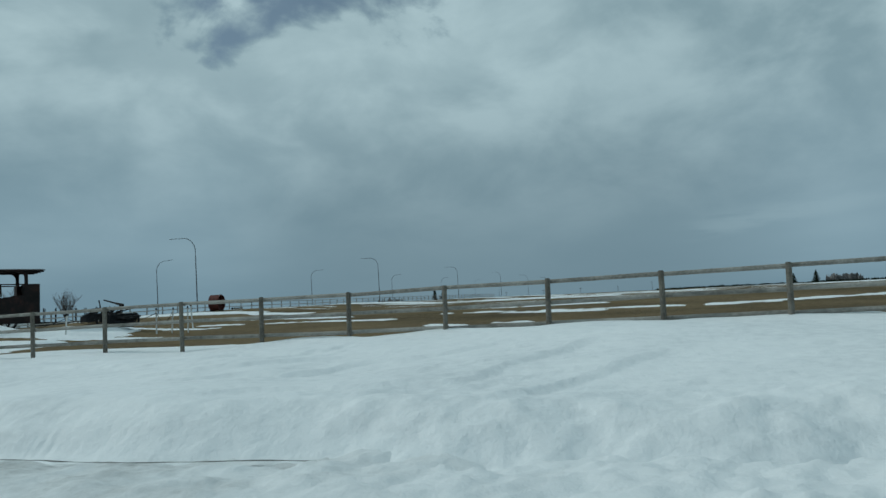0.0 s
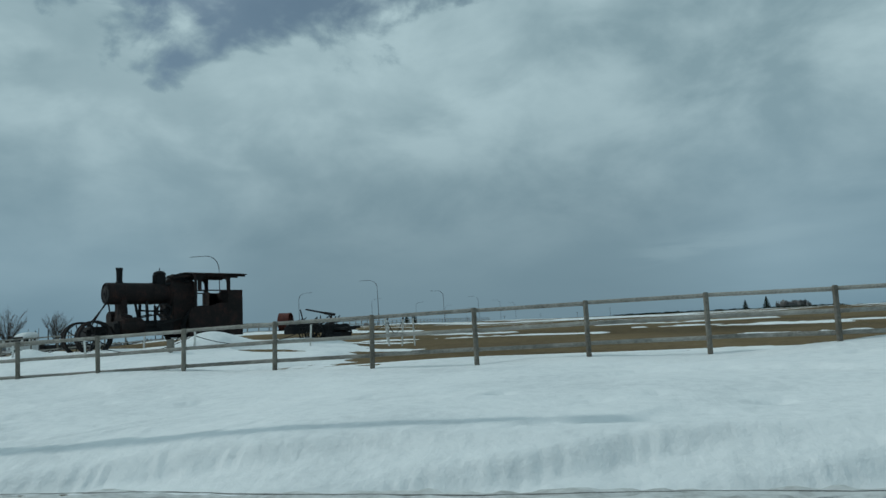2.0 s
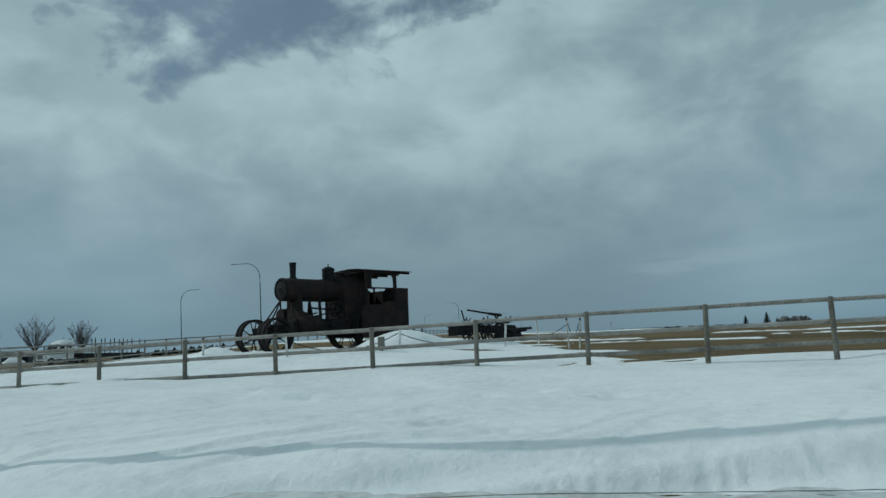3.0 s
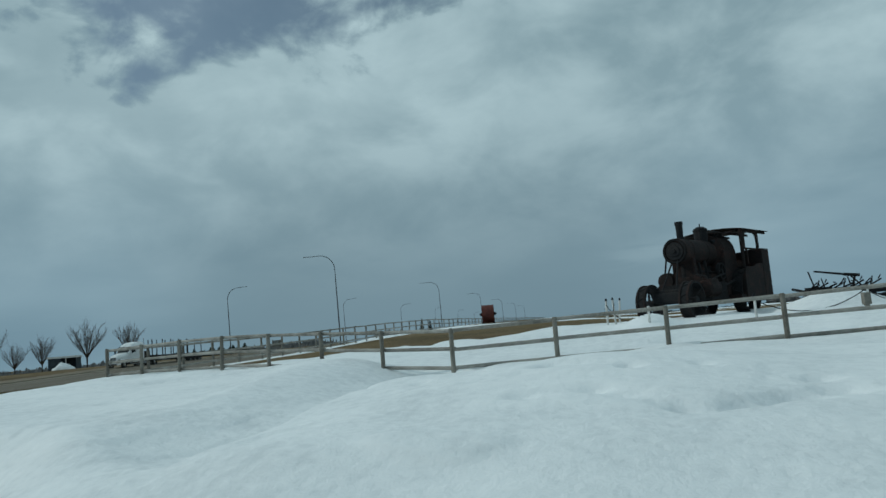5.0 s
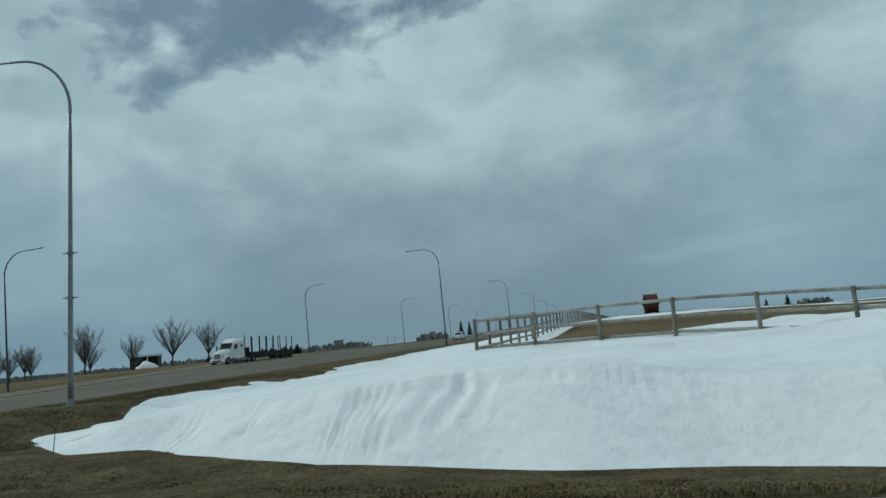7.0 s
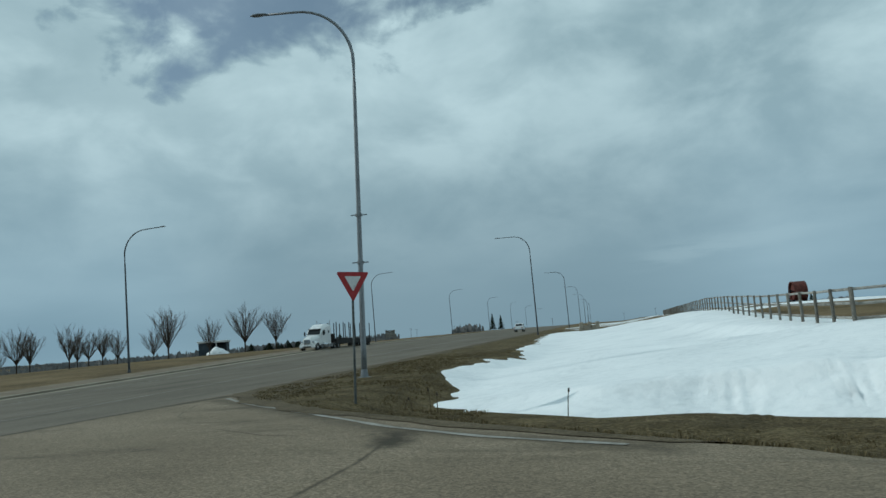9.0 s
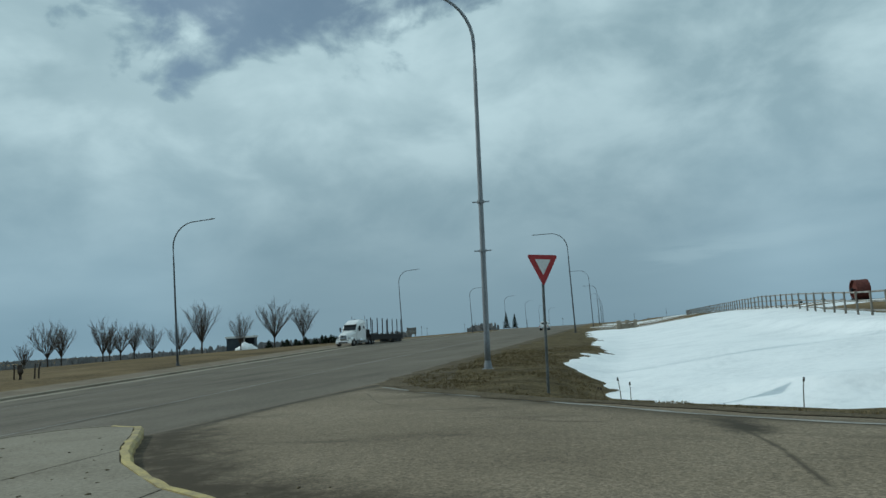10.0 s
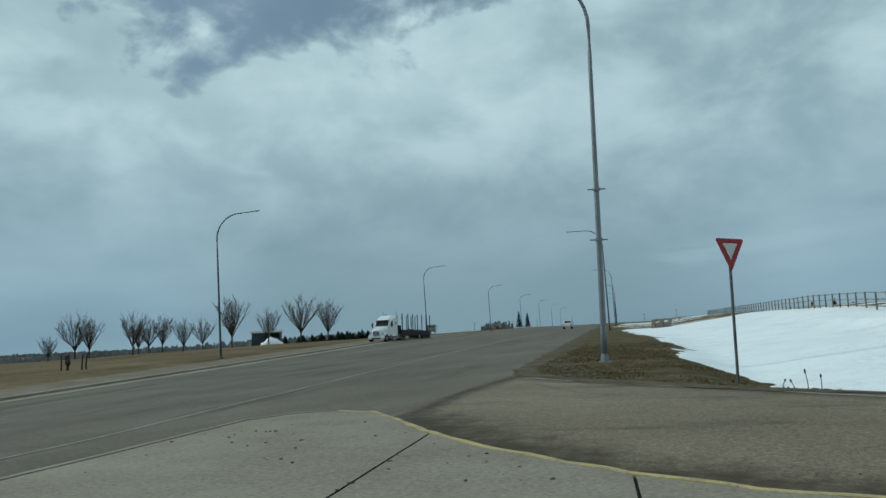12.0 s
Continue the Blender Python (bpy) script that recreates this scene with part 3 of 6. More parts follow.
def strip_sheet(name, ys, left, right, n, lift, mat, height=land):
    verts, faces = [], []
    for y in ys:
        l, r = float(left(y)), float(right(y))
        for x in np.linspace(l, r, n):
            verts.append((x, y, float(height(x, y)) + lift))
    for j in range(len(ys) - 1):
        for i in range(n - 1):
            a = j * n + i
            faces.append((a, a + 1, a + n + 1, a + n))
    me = bpy.data.meshes.new(name)
    me.from_pydata(verts, [], faces)
    me.shade_smooth()
    me.materials.append(mat)
    return new(name, me)


SEAM = -70.9
road = strip_sheet("road", spaced((-120, 6), (-6, 0.8), (6.8, 0.5), (30, 3), (120, 12), 480), lambda y: road_right(y) - 26, lambda y: min(SEAM, float(right_end(y))) if y > 6.8 else SEAM, 60, 0.025, M_ROAD)
tagged(road, "worn grey-brown asphalt road with cracks", "road", kind="structure")
junction = strip_sheet("road", spaced((6.8, 0.15), (8.2, 0.4), 20.6), lambda y: min(SEAM, float(right_end(y)) - 0.05), right_end, 30, 0.025, M_ASPHALT)
tagged(junction, "worn asphalt junction flare with bare aggregate", "road", kind="structure")
side_road = strip_sheet("road", spaced((-120, 6), (-6, 0.8), 6.8), lambda y: SEAM, lambda y: 70.0, 140, 0.025, M_ASPHALT)
tagged(side_road, "worn asphalt side road meeting the main road", "road", kind="structure")
shoulder = strip_sheet("road", spaced((6.8, 0.4), 8.2), lambda y: -24.0 + (y - 6.8), lambda y: 70.0, 80, 0.022, M_ASPHALT)
tagged(shoulder, "asphalt shoulder along the snow bank", "road", kind="structure")


def ribbon(name, points, width, mat, lift, label, category, wobble=0.0):
    """A thin flat strip along points of the plan, laid on the ground."""
    pts, rr = [], random.Random(len(points) + int(abs(points[0][0]) * 10))
    for (x0, y0), (x1, y1) in zip(points, points[1:]):
        n = max(2, int(math.hypot(x1 - x0, y1 - y0) / 0.6))
        pts += [(x0 + (x1 - x0) * k / n, y0 + (y1 - y0) * k / n) for k in range(n)]
    pts.append(points[-1])
    pts = [(x + rr.uniform(-wobble, wobble), y + rr.uniform(-wobble, wobble)) for x, y in pts]
    bm = bmesh.new()
    prev = None
    for i, (x, y) in enumerate(pts):
        a, b = pts[max(0, i - 1)], pts[min(len(pts) - 1, i + 1)]
        dx_, dy_ = b[0] - a[0], b[1] - a[1]
        L = math.hypot(dx_, dy_) or 1
        w = width / 2 * (rr.uniform(0.5, 1.4) if wobble else 1)
        row = [bm.verts.new((x + sgn * w * dy_ / L, y - sgn * w * dx_ / L, float(land(x + sgn * w * dy_ / L, y - sgn * w * dx_ / L)) + lift)) for sgn in (-1, 1)]
        if prev:
            bm.faces.new((prev[0], prev[1], row[1], row[0]))
        prev = row
    bmesh.ops.recalc_face_normals(bm, faces=bm.faces)
    ob = part(name, bm, mat)
    return tagged(ob, label, category, kind="structure")


M_TAR = grain("tar_crack", ((0.028, 0.024, 0.019), (0.052, 0.044, 0.034), (0.095, 0.08, 0.061)), 2.0, 0.9, bump=0.2, depth=0.004)
M_SLUSH = grain("dirty_slush", ((0.36, 0.36, 0.35), (0.58, 0.59, 0.585), (0.74, 0.75, 0.75)), 1.1, 0.75, bump=0.8, depth=0.03, fine=7)


def cleaner(mat, colour, x0, x1):
    """The dirt thins out unevenly towards x1."""
    n, l = mat.node_tree.nodes, mat.node_tree.links
    b = n["Principled BSDF"]
    src = b.inputs["Base Color"].links[0].from_socket
    geo, sep_p, patches, add, rng, mix = (n.new("ShaderNode" + k) for k in ("NewGeometry", "SeparateXYZ", "TexNoise", "Math", "MapRange", "Mix"))
    l.new(geo.outputs["Position"], sep_p.inputs[0]), l.new(geo.outputs["Position"], patches.inputs["Vector"])
    patches.inputs["Scale"].default_value, patches.inputs["Detail"].default_value = 1.1, 6
    add.operation = "MULTIPLY_ADD"
    l.new(patches.outputs[0], add.inputs[0]), l.new(sep_p.outputs[0], add.inputs[2])
    add.inputs[1].default_value = 8.0
    l.new(add.outputs[0], rng.inputs[0])
    rng.inputs[1].default_value, rng.inputs[2].default_value = x0 + 4.0, x1 + 4.0
    mix.data_type = "RGBA"
    l.new(rng.outputs[0], mix.inputs[0]), l.new(src, mix.inputs[6])
    mix.inputs[7].default_value = (*colour, 1)
    l.new(mix.outputs[2], b.inputs["Base Color"])


cleaner(M_SLUSH, (0.80, 0.82, 0.83), -8.0, -1.0)
# dark grey that stands in for shade under the snow's edge
M_GAPSHADE = grain("grey_grit", ((0.07, 0.068, 0.062), (0.15, 0.148, 0.14), (0.30, 0.30, 0.29)), 3.0, 0.9, bump=0.6, depth=0.02, fine=7)
M_MUD = grain("dark_mud", ((0.056, 0.044, 0.027), (0.105, 0.083, 0.053), (0.155, 0.124, 0.083)), 0.9, 0.95, spec=0.1, bump=0.6, depth=0.03, fine=14)
speckle(M_MUD, 40.0, 0.7, 1.3)
M_GRAVEL = grain("dusty_gravel", ((0.12, 0.094, 0.063), (0.175, 0.139, 0.096), (0.235, 0.19, 0.135)), 0.7, 0.95, bump=0.6, depth=0.015, fine=25)
lane = [(-76.4, -30), (-76.45, 6), (-76.5, 10.2), (-76.95, 13.5), (-77.5, 17.5), (-77.85, 22), (-78.3, 28)] + [(road_right(y) - 7.4, y) for y in (45, 70, 110, 180, 300)]
ribbon("lane_line", lane, 0.13, M_LINE, 0.032, "worn white painted lane line", "road marking")
ribbon("edge_line", [(-69.9, 17.5), (-68.2, 15.4), (-66.3, 13.5), (-64.6, 11.7), (-62.8, 9.9), (-61.2, 8.7), (-59.4, 7.9)], 0.15, M_LINE, 0.032, "worn white painted edge line", "road marking", 0.012)
ribbon("far_line", [(road_right(y) - 19.5, y) for y in (-20, 10, 40, 80, 140, 260)], 0.12, M_LINE, 0.032, "faint white painted lane line", "road marking")
cracks = [[(-71.5, 9.6), (-70.9, 11), (-70.9, 13), (-70.85, 16.5), (-70.8, 20.5)], [(-69.6, 15.5), (-68.4, 13.0), (-67.6, 12.2)], [(-68.8, 17.0), (-70.2, 14.8), (-70.9, 12.6)],
          [(-84, 18), (-85.5, 26), (-86.5, 38), (-87.2, 55)], [(-90, 20), (-91.5, 33), (-92.5, 48)], [(-80, 14), (-80.6, 22), (-81.6, 36)],
          [(-66.0, 10.4), (-64.6, 9.4), (-63.9, 9.2)], [(-76.5, 13), (-77.2, 19), (-78.4, 25)]]
ribbon("gutter_seam", [(float(road_right(y)) - 24.3, y) for y in (-20, 5, 20, 32, 45, 60, 75, 95, 130)], 0.22, M_TAR, 0.036, "thin dark seam line along the gutter", "seam", 0.03)
for c in cracks:
    ribbon("road_crack", c, 0.06 if c[0][0] < -75 else 0.017, M_TAR, 0.029, "dark open crack in the asphalt", "road crack", 0.05)


def crumbled(X, Y):
    """Low refrozen crumbs along the foot of the bank."""
    lumps = 0.55 + 0.4 * wave(X, Y, 2.3, 2.2) + 0.35 * wave(X, Y, 7.1, 5.0) + 0.3 * np.abs(wave(X, Y, 13.0, 1.3))
    sink = 0.07 * smooth01(-0.3, 0.0, Y - toe(X) - 0.22 * wave(X, Y, 0.9, 2.0)) * smooth01(1.0, -4.0, X)
    return land(X, Y) + 0.085 + 0.09 * smooth01(6.2, 6.9, Y) * lumps * (1 + 0.5 * smooth01(-6, 0, X)) - sink


slush = sheet("slush", spaced((-27, 0.10), (-6, 0.07), (9, 0.2), 45), spaced((6.0, 0.065), (8.6, 0.08), 9.4),
              lambda X, Y: crumbled(X, Y) - 0.3 * smooth01(8.5, 9.3, Y) - 0.2 * smooth01(8.2, 8.6, Y) * smooth01(-4, -7, X), M_SLUSH)
tagged(slush, "dirty grey refrozen slush and snow crumbs along the bank", "slush", kind="stuff")
# the shaded gap at the snow's foot, laid on as a dark ribbon
grit = [(-27 + 0.5 * k, float(toe(-27 + 0.5 * k) + 0.22 * wave(-27 + 0.5 * k, 8.3, 0.9, 2.0)) - 0.06) for k in range(49)]
ribbon("grit_line", grit, 0.06, M_GAPSHADE, 0.15, "thin dark strip painted for the shaded gap at the foot of the snow", "grit", 0.02)
mud = strip_sheet("verge", spaced((8.0, 0.3), (24, 0.8), (60, 4), 140), lambda y: right_end(y) - 0.12 - 0.3 * float(smooth01(17, 11, y)) - 0.12 * math.sin(y * 2.1) - 0.08 * math.sin(y * 5.3), lambda y: right_end(y) + 0.8 + 0.3 * math.sin(y * 0.7) + 0.9 * float(smooth01(14, 18, y) * smooth01(30, 24, y)), 10, 0.037, M_MUD)
tagged(mud, "dark muddy verge along the asphalt edge", "verge", kind="structure")
damp = strip_sheet("verge", spaced((9.2, 0.4), (30, 1), (70, 5), 150), lambda y: right_end(y) + 0.3, lambda y: max(-63.2, float(right_end(y)) + 1.2), 14, 0.03, M_DAMP)
tagged(damp, "damp dark dead grass between road and snow", "verge", kind="structure")
front_verge = sheet("verge", spaced((-66, 0.16), -24), spaced((6.75, 0.14), 16), lambda X, Y: land(X, Y) + 0.03 + 0.04 * smooth01(0.4, 1.4, X - right_end(Y)) * smooth01(6.9, 7.7, Y) + (0.035 * wave(X, Y, 2.7, 3.1) + 0.02 * wave(X, Y, 7.9, 1.1)) * smooth01(6.75, 7.3, Y) * smooth01(-0.1, -0.9, Y - toe(X)) - 0.06 * smooth01(-0.9, -0.1, Y - toe(X)) - 0.3 * (Y > toe(X) + 0.9) - 0.2 * (X < right_end(Y) + 0.4), M_DAMP, keep=lambda X, Y, Z: (Y < toe(X) + 0.8) & (X > right_end(Y) + 0.4))
tagged(front_verge, "damp dark dead grass along the snow bank", "verge", kind="structure")
gutter = strip_sheet("gutter", spaced((-60, 6), (0, 2), (120, 12), 300), lambda y: road_right(y) - 26.2, lambda y: road_right(y) - 24.6, 4, 0.03, M_CONCRETE)
tagged(gutter, "pale concrete gutter along the far kerb", "gutter", kind="structure")
walk_strip = strip_sheet("pavement", spaced((-60, 6), (0, 2), (120, 12), 300), lambda y: road_right(y) - 30.2, lambda y: road_right(y) - 26.7, 4, 0.06, M_GRAVEL)
tagged(walk_strip, "pale gravelly strip behind the far kerb", "pavement", kind="structure")
kb = bmesh.new()
prev = None
for y in spaced((-60, 6), (0, 2), (120, 12), 300):
    x = float(road_right(y)) - 26.2
    z = float(land(x, y))
    row = [kb.verts.new((x + ox, y, z + oz)) for ox, oz in ((0, -0.1), (0, 0.14), (-0.04, 0.17), (-0.5, 0.17), (-0.5, -0.1))]
    if prev:
        for k in range(4):
            kb.faces.new((prev[k], prev[k + 1], row[k + 1], row[k]))
    prev = row
bmesh.ops.recalc_face_normals(kb, faces=kb.faces)
tagged(part("kerb", kb, M_CONCRETE), "low concrete kerb along the far side of the road", "kerb", kind="structure")

# ---- traffic island ----
ISLAND = [(-72.5, 1.6), (-72.5, 5.5), (-72.58, 8.28), (-72.2, 9.1), (-71.57, 9.42), (-70.9, 9.2), (-70.2, 8.2), (-69.53, 7.12), (-68.66, 6.0), (-67.96, 5.33),
          (-67.3, 4.72), (-66.5, 4.2), (-65.3, 3.75), (-64.7, 3.2), (-65.2, 2.2)]
CHIPPED, rc = [], random.Random(21)
for k_, (a_, b_) in enumerate(zip(ISLAND, ISLAND[1:] + ISLAND[:1])):
    n_ = max(1, int(math.dist(a_, b_) / 0.22)) if 4 <= k_ <= 12 else 1
    for q_ in range(n_):
        t_ = q_ / n_
        CHIPPED.append((a_[0] + (b_[0] - a_[0]) * t_ + (rc.uniform(-0.016, 0.016) if q_ else 0), a_[1] + (b_[1] - a_[1]) * t_ + (rc.uniform(-0.016, 0.016) if q_ else 0), 4 <= k_ <= 12))
PAINTED = [c_[2] for c_ in CHIPPED]
RIM = [c_[:2] for c_ in CHIPPED]


def inset(poly, d):
    out = []
    n = len(poly)
    for i in range(n):
        a, b, c = (Vector(poly[k % n]) for k in (i - 1, i, i + 1))
        e0, e1 = (b - a).normalized(), (c - b).normalized()
        n0, n1 = Vector((e0.y, -e0.x)), Vector((e1.y, -e1.x))
        m = (n0 + n1).normalized()
        out.append(tuple(b + m * d / max(0.4, m.dot(n0))))
    return out


def prism(poly, z0, z1, bm=None, bevel=0.0):
    bm = bm or bmesh.new()
    f = bm.faces.new([bm.verts.new((*p, z0)) for p in poly])
    r = bmesh.ops.extrude_face_region(bm, geom=[f])
    top = [v for v in r["geom"] if isinstance(v, bmesh.types.BMVert)]
    bmesh.ops.translate(bm, vec=(0, 0, z1 - z0), verts=top)
    bmesh.ops.recalc_face_normals(bm, faces=bm.faces)
    if bevel:
        es = [e for e in bm.edges if all(abs(v.co.z - z1) < 1e-4 for v in e.verts) and len(e.link_faces) == 2]
        bmesh.ops.bevel(bm, geom=es, offset=bevel, segments=2, affect="EDGES")
    return bm


island = thing("traffic_island", pose(0, 0, 0), "raised concrete traffic island with worn yellow kerb", "island", kind="structure")
cuts = [-73, -69.03, -67.02, -64]
for x0, x1 in zip(cuts, cuts[1:]):
    bm = prism(inset(ISLAND, 0.14), -0.1, 0.141)
    for px_, nx_ in ((x0 + 0.012, -1), (x1 - 0.012, 1)):
        g_ = bm.verts[:] + bm.edges[:] + bm.faces[:]
        bmesh.ops.bisect_plane(bm, geom=g_, plane_co=(px_, 0, 0), plane_no=(nx_, 0.06 * nx_, 0), clear_outer=True)
    part("slab", bm, M_CONCRETE, island)
part("joint_fill", prism(inset(ISLAND, 0.17), -0.1, 0.118), M_TAR, island, "dark dirt-filled joints")
kerb_bm = bmesh.new()
inner = inset(RIM, 0.125)
outer_top = inset(RIM, 0.035)
rows = [[kerb_bm.verts.new((*p, z - (0.012 * abs(math.sin(k * 2.3)) if z > 0.1 and PAINTED[k] else 0))) for k, p in enumerate(poly)] for poly, z in ((RIM, -0.1), (RIM, 0.105), (outer_top, 0.148), (inner, 0.15), (inner, -0.1))]
for r0, r1 in zip(rows, rows[1:]):
    for k in range(len(r0)):
        f = kerb_bm.faces.new((r0[k], r0[(k + 1) % len(r0)], r1[(k + 1) % len(r0)], r1[k]))
        f.material_index = 0 if PAINTED[k] else 1
bmesh.ops.recalc_face_normals(kerb_bm, faces=kerb_bm.faces)
part("kerb", kerb_bm, (M_YELLOW, M_CONCRETE), island, "kerb with worn yellow paint on one side")

# ---- timber rail fences ----


def post_mesh():
    bm = bmesh.new()
    rod(bm, (0, 0, -1.0), (0, 0, 1.215), 0.06, 0.056, 8)
    rod(bm, (0, 0, 1.215), (0, 0, 1.235), 0.056, 0.04, 8)
    return bm


def rail_mesh():
    bm = bmesh.new()
    rod(bm, (-0.515, 0, 0), (0.515, 0, 0), 0.048, 0.043, 8)
    return bm


RAIL_HEIGHTS = (0.29, 0.73, 1.175)


def fence(points, name_label, group):
    """points: posts as (x, y, z of the ground)."""
    base = Vector(points[0])
    f = thing("rail_fence", Matrix.Translation(base), name_label, "fence", group)
    first_post = first_rail = None
    for i, p in enumerate(points):
        here = Vector(p) - base
        m = Matrix.Translation(here) @ pose(0, 0, 0, random.uniform(-1.2, 1.2), random.uniform(-1.2, 1.2), random.uniform(0, 360))
        if first_post is None:
            first_post = part("post", post_mesh(), M_POST, f)
            first_post.matrix_basis = m
            first_rail = bpy.data.meshes.new("rail")
            rb = rail_mesh()
            rb.to_mesh(first_rail), rb.free()
            first_rail.materials.append(M_WOOD)
        else:
            again(first_post, f, m)
        if i + 1 < len(points):
            nxt = Vector(points[i + 1]) - base
            d = nxt - here
            side = Vector((d.y, -d.x, 0)).normalized() * 0.095
            for h in RAIL_HEIGHTS:
                a = here + side + Vector((0, 0, h + random.uniform(-0.012, 0.012)))
                b = nxt + side + Vector((0, 0, h + random.uniform(-0.012, 0.012)))
                r = new("rail", first_rail)
                r.parent = f
                ax = b - a
                turn = ax.to_track_quat("X", "Z").to_matrix().to_4x4()
                r.matrix_basis = Matrix.Translation((a + b) / 2) @ turn @ Matrix.Diagonal((ax.length, 1, 1, 1))
    return f


def along(a, b, step, z):
    d = math.dist(a, b)
    n = max(1, round(d / step))
    pts = [(a[0] + (b[0] - a[0]) * k / n, a[1] + (b[1] - a[1]) * k / n) for k in range(n + 1)]
    return [(x, y, z(x, y)) for x, y in pts]


# foot of the posts: x, height
FOOT = ((-56, 0.74), (-52.8, 0.75), (-48.8, 0.81), (-46.9, 0.81), (-44.9, 0.735), (-42.8, 0.64), (-40.8, 0.52), (-38.75, 0.43), (-36.25, 0.50), (-31.2, 0.615), (-26.2, 0.725),
        (-21.3, 0.855), (-16.3, 0.935), (-11.4, 1.0), (-6.5, 1.01), (0.5, 1.095), (20, 1.3), (40, 1.5))


def front_z(x, y):
    return float(np.interp(x, [f[0] for f in FOOT], [f[1] for f in FOOT]))


front = []
for x in [0.55 + 2.3 * k for k in range(14, 0, -1)] + [0.55, -1.77, -4.1, -6.51, -8.94] + [-11.38 - 2.49 * k for k in range(11)] + [-38.75]:
    front.append((x, float(FENCE_Y(x)), front_z(x, 0)))
last = front[-1]
CORNER = (-52.78, 23.83)
diag = along(last[:2], CORNER, 2.3, front_z)[1:]
fence(front + diag, "weathered timber rail fence with three round rails, along the snow bank", "rail fences")
fence(along(CORNER, (-50.5, 210), 2.44, lambda x, y: float(land(x, y)) + (front_z(*CORNER) - float(land(*CORNER))) * max(0, 1 - (y - 23.8) / 12)),
      "weathered timber rail fence running off across the field", "rail fences")


# ---- street lamps ----
def street_lamp(m, height, reach, label, bands=False, M_GALV=M_GALV):
    lamp = thing("street_lamp", m, label, "street lamp", "street lamps")
    bm = bmesh.new()
    bend = 2.2
    pts, radii = [(0, 0, 0.12)], [0.105]
    straight = height - bend - 0.05
    for k in range(1, 13):
        pts.append((0, 0, 0.12 + (straight - 0.12) * k / 12))
        radii.append(0.105 - 0.042 * k / 12)
    for k in range(1, 11):
        a = k / 10 * math.pi / 2
        pts.append((bend * 1.0 * (1 - math.cos(a)), 0, straight + bend * math.sin(a)))
        radii.append(0.065 - 0.02 * k / 10)
    pts.append((reach - 0.55, 0, height - 0.02))
    radii.append(0.042)
    part("pole", tube(bm, pts, radii, 12), M_GALV, lamp, smooth=True)
    bm = bmesh.new()
    prof = [(0, 0.05), (0.12, 0.085), (0.35, 0.12), (0.55, 0.10), (0.68, 0.03)]
    rings = []
    for u, w in prof:
        rings.append([bm.verts.new((reach - 0.6 + u, w * math.cos(a), height - 0.02 + 0.5 * w * math.sin(a) + 0.02)) for a in [math.tau * k / 10 for k in range(10)]])
    for r0, r1 in zip(rings, rings[1:]):
        for k in range(10):
            bm.faces.new((r0[k], r0[(k + 1) % 10], r1[(k + 1) % 10], r1[k]))
    bm.faces.new(rings[0]), bm.faces.new(rings[-1])
    bmesh.ops.recalc_face_normals(bm, faces=bm.faces)
    part("lamp_head", bm, M_LAMPHEAD, lamp, smooth=True)
    bm = box_bm(-0.2, 0.2, -0.2, 0.2, -0.05, 0.04, 0.01)
    rod(bm, (0, 0, 0.03), (0, 0, 0.30), 0.15, 0.112, 12)
    part("base_plate", bm, M_GALV, lamp)
    if bands:
        for z in (4.08, 5.8):
            bm = bmesh.new()
            ring(bm, (0, 0, z), (0, 0, 1), 0.128, 0.09, 0.09, 16)
            box_bm(-0.30, 0.30, -0.012, 0.012, z - 0.02, z + 0.02, bm=bm)
            part("bracket", bm, M_GALV, lamp, "steel sign bracket band")
    return lamp


# the far lamps' steel, with their backlit silhouette darkness put into the colour
M_SILHOUETTE = grain("weathered_steel", ((0.05, 0.056, 0.062), (0.075, 0.082, 0.09), (0.11, 0.118, 0.125)), 1.2, 0.7, 0.2, 0.3, bump=0.1, depth=0.003, fine=12)
M_LAMPHEAD = plain("lamp_grey", (0.16, 0.17, 0.18), 0.5, 0.3)
near_lamp = street_lamp(pose(-68.47, 24.24, 0.04, 0, -1.0, 185), 13.75, 3.9, "tall galvanised davit street lamp on grass verge by the junction", bands=True)
for x, y in ((-71.55, 100.7), (-73.6, 180.3), (-75.9, 260.5), (-78.8, 341), (-81.7, 421), (-84.6, 501)):
    street_lamp(pose(x, y, float(land(x, y)), 0, 1.2, 182), 13.75, 4.6, "tall steel davit street lamp on grass verge, coloured dark as a silhouette", M_GALV=M_SILHOUETTE)
for k in range(0, 7):
    y = 58.9 + 77 * k
    x = -104.0 - 0.040 * 77 * k
    street_lamp(pose(x, y, float(land(x, y)), 0, -1.6, 2), 13.05, 4.3, "tall steel davit street lamp beside the far kerb, coloured dark as a silhouette", M_GALV=M_SILHOUETTE)


# ---- yield sign ----
def triangle(side, r, n=5):
    """A rounded triangle, point down, round the origin in x and z."""
    h = side * math.sqrt(3) / 2
    pts = []
    for (cx, cz), a0 in (((-side / 2, h / 3), 150), ((0, -2 * h / 3), 270), ((side / 2, h / 3), 30)):
        d = math.hypot(cx, cz)
        k = (d - 2 * r) / d
        for i in range(n):
            a = radians(a0 - 60 + 120 * i / (n - 1))
            pts.append((cx * k + r * math.cos(a), cz * k + r * math.sin(a)))
    return pts


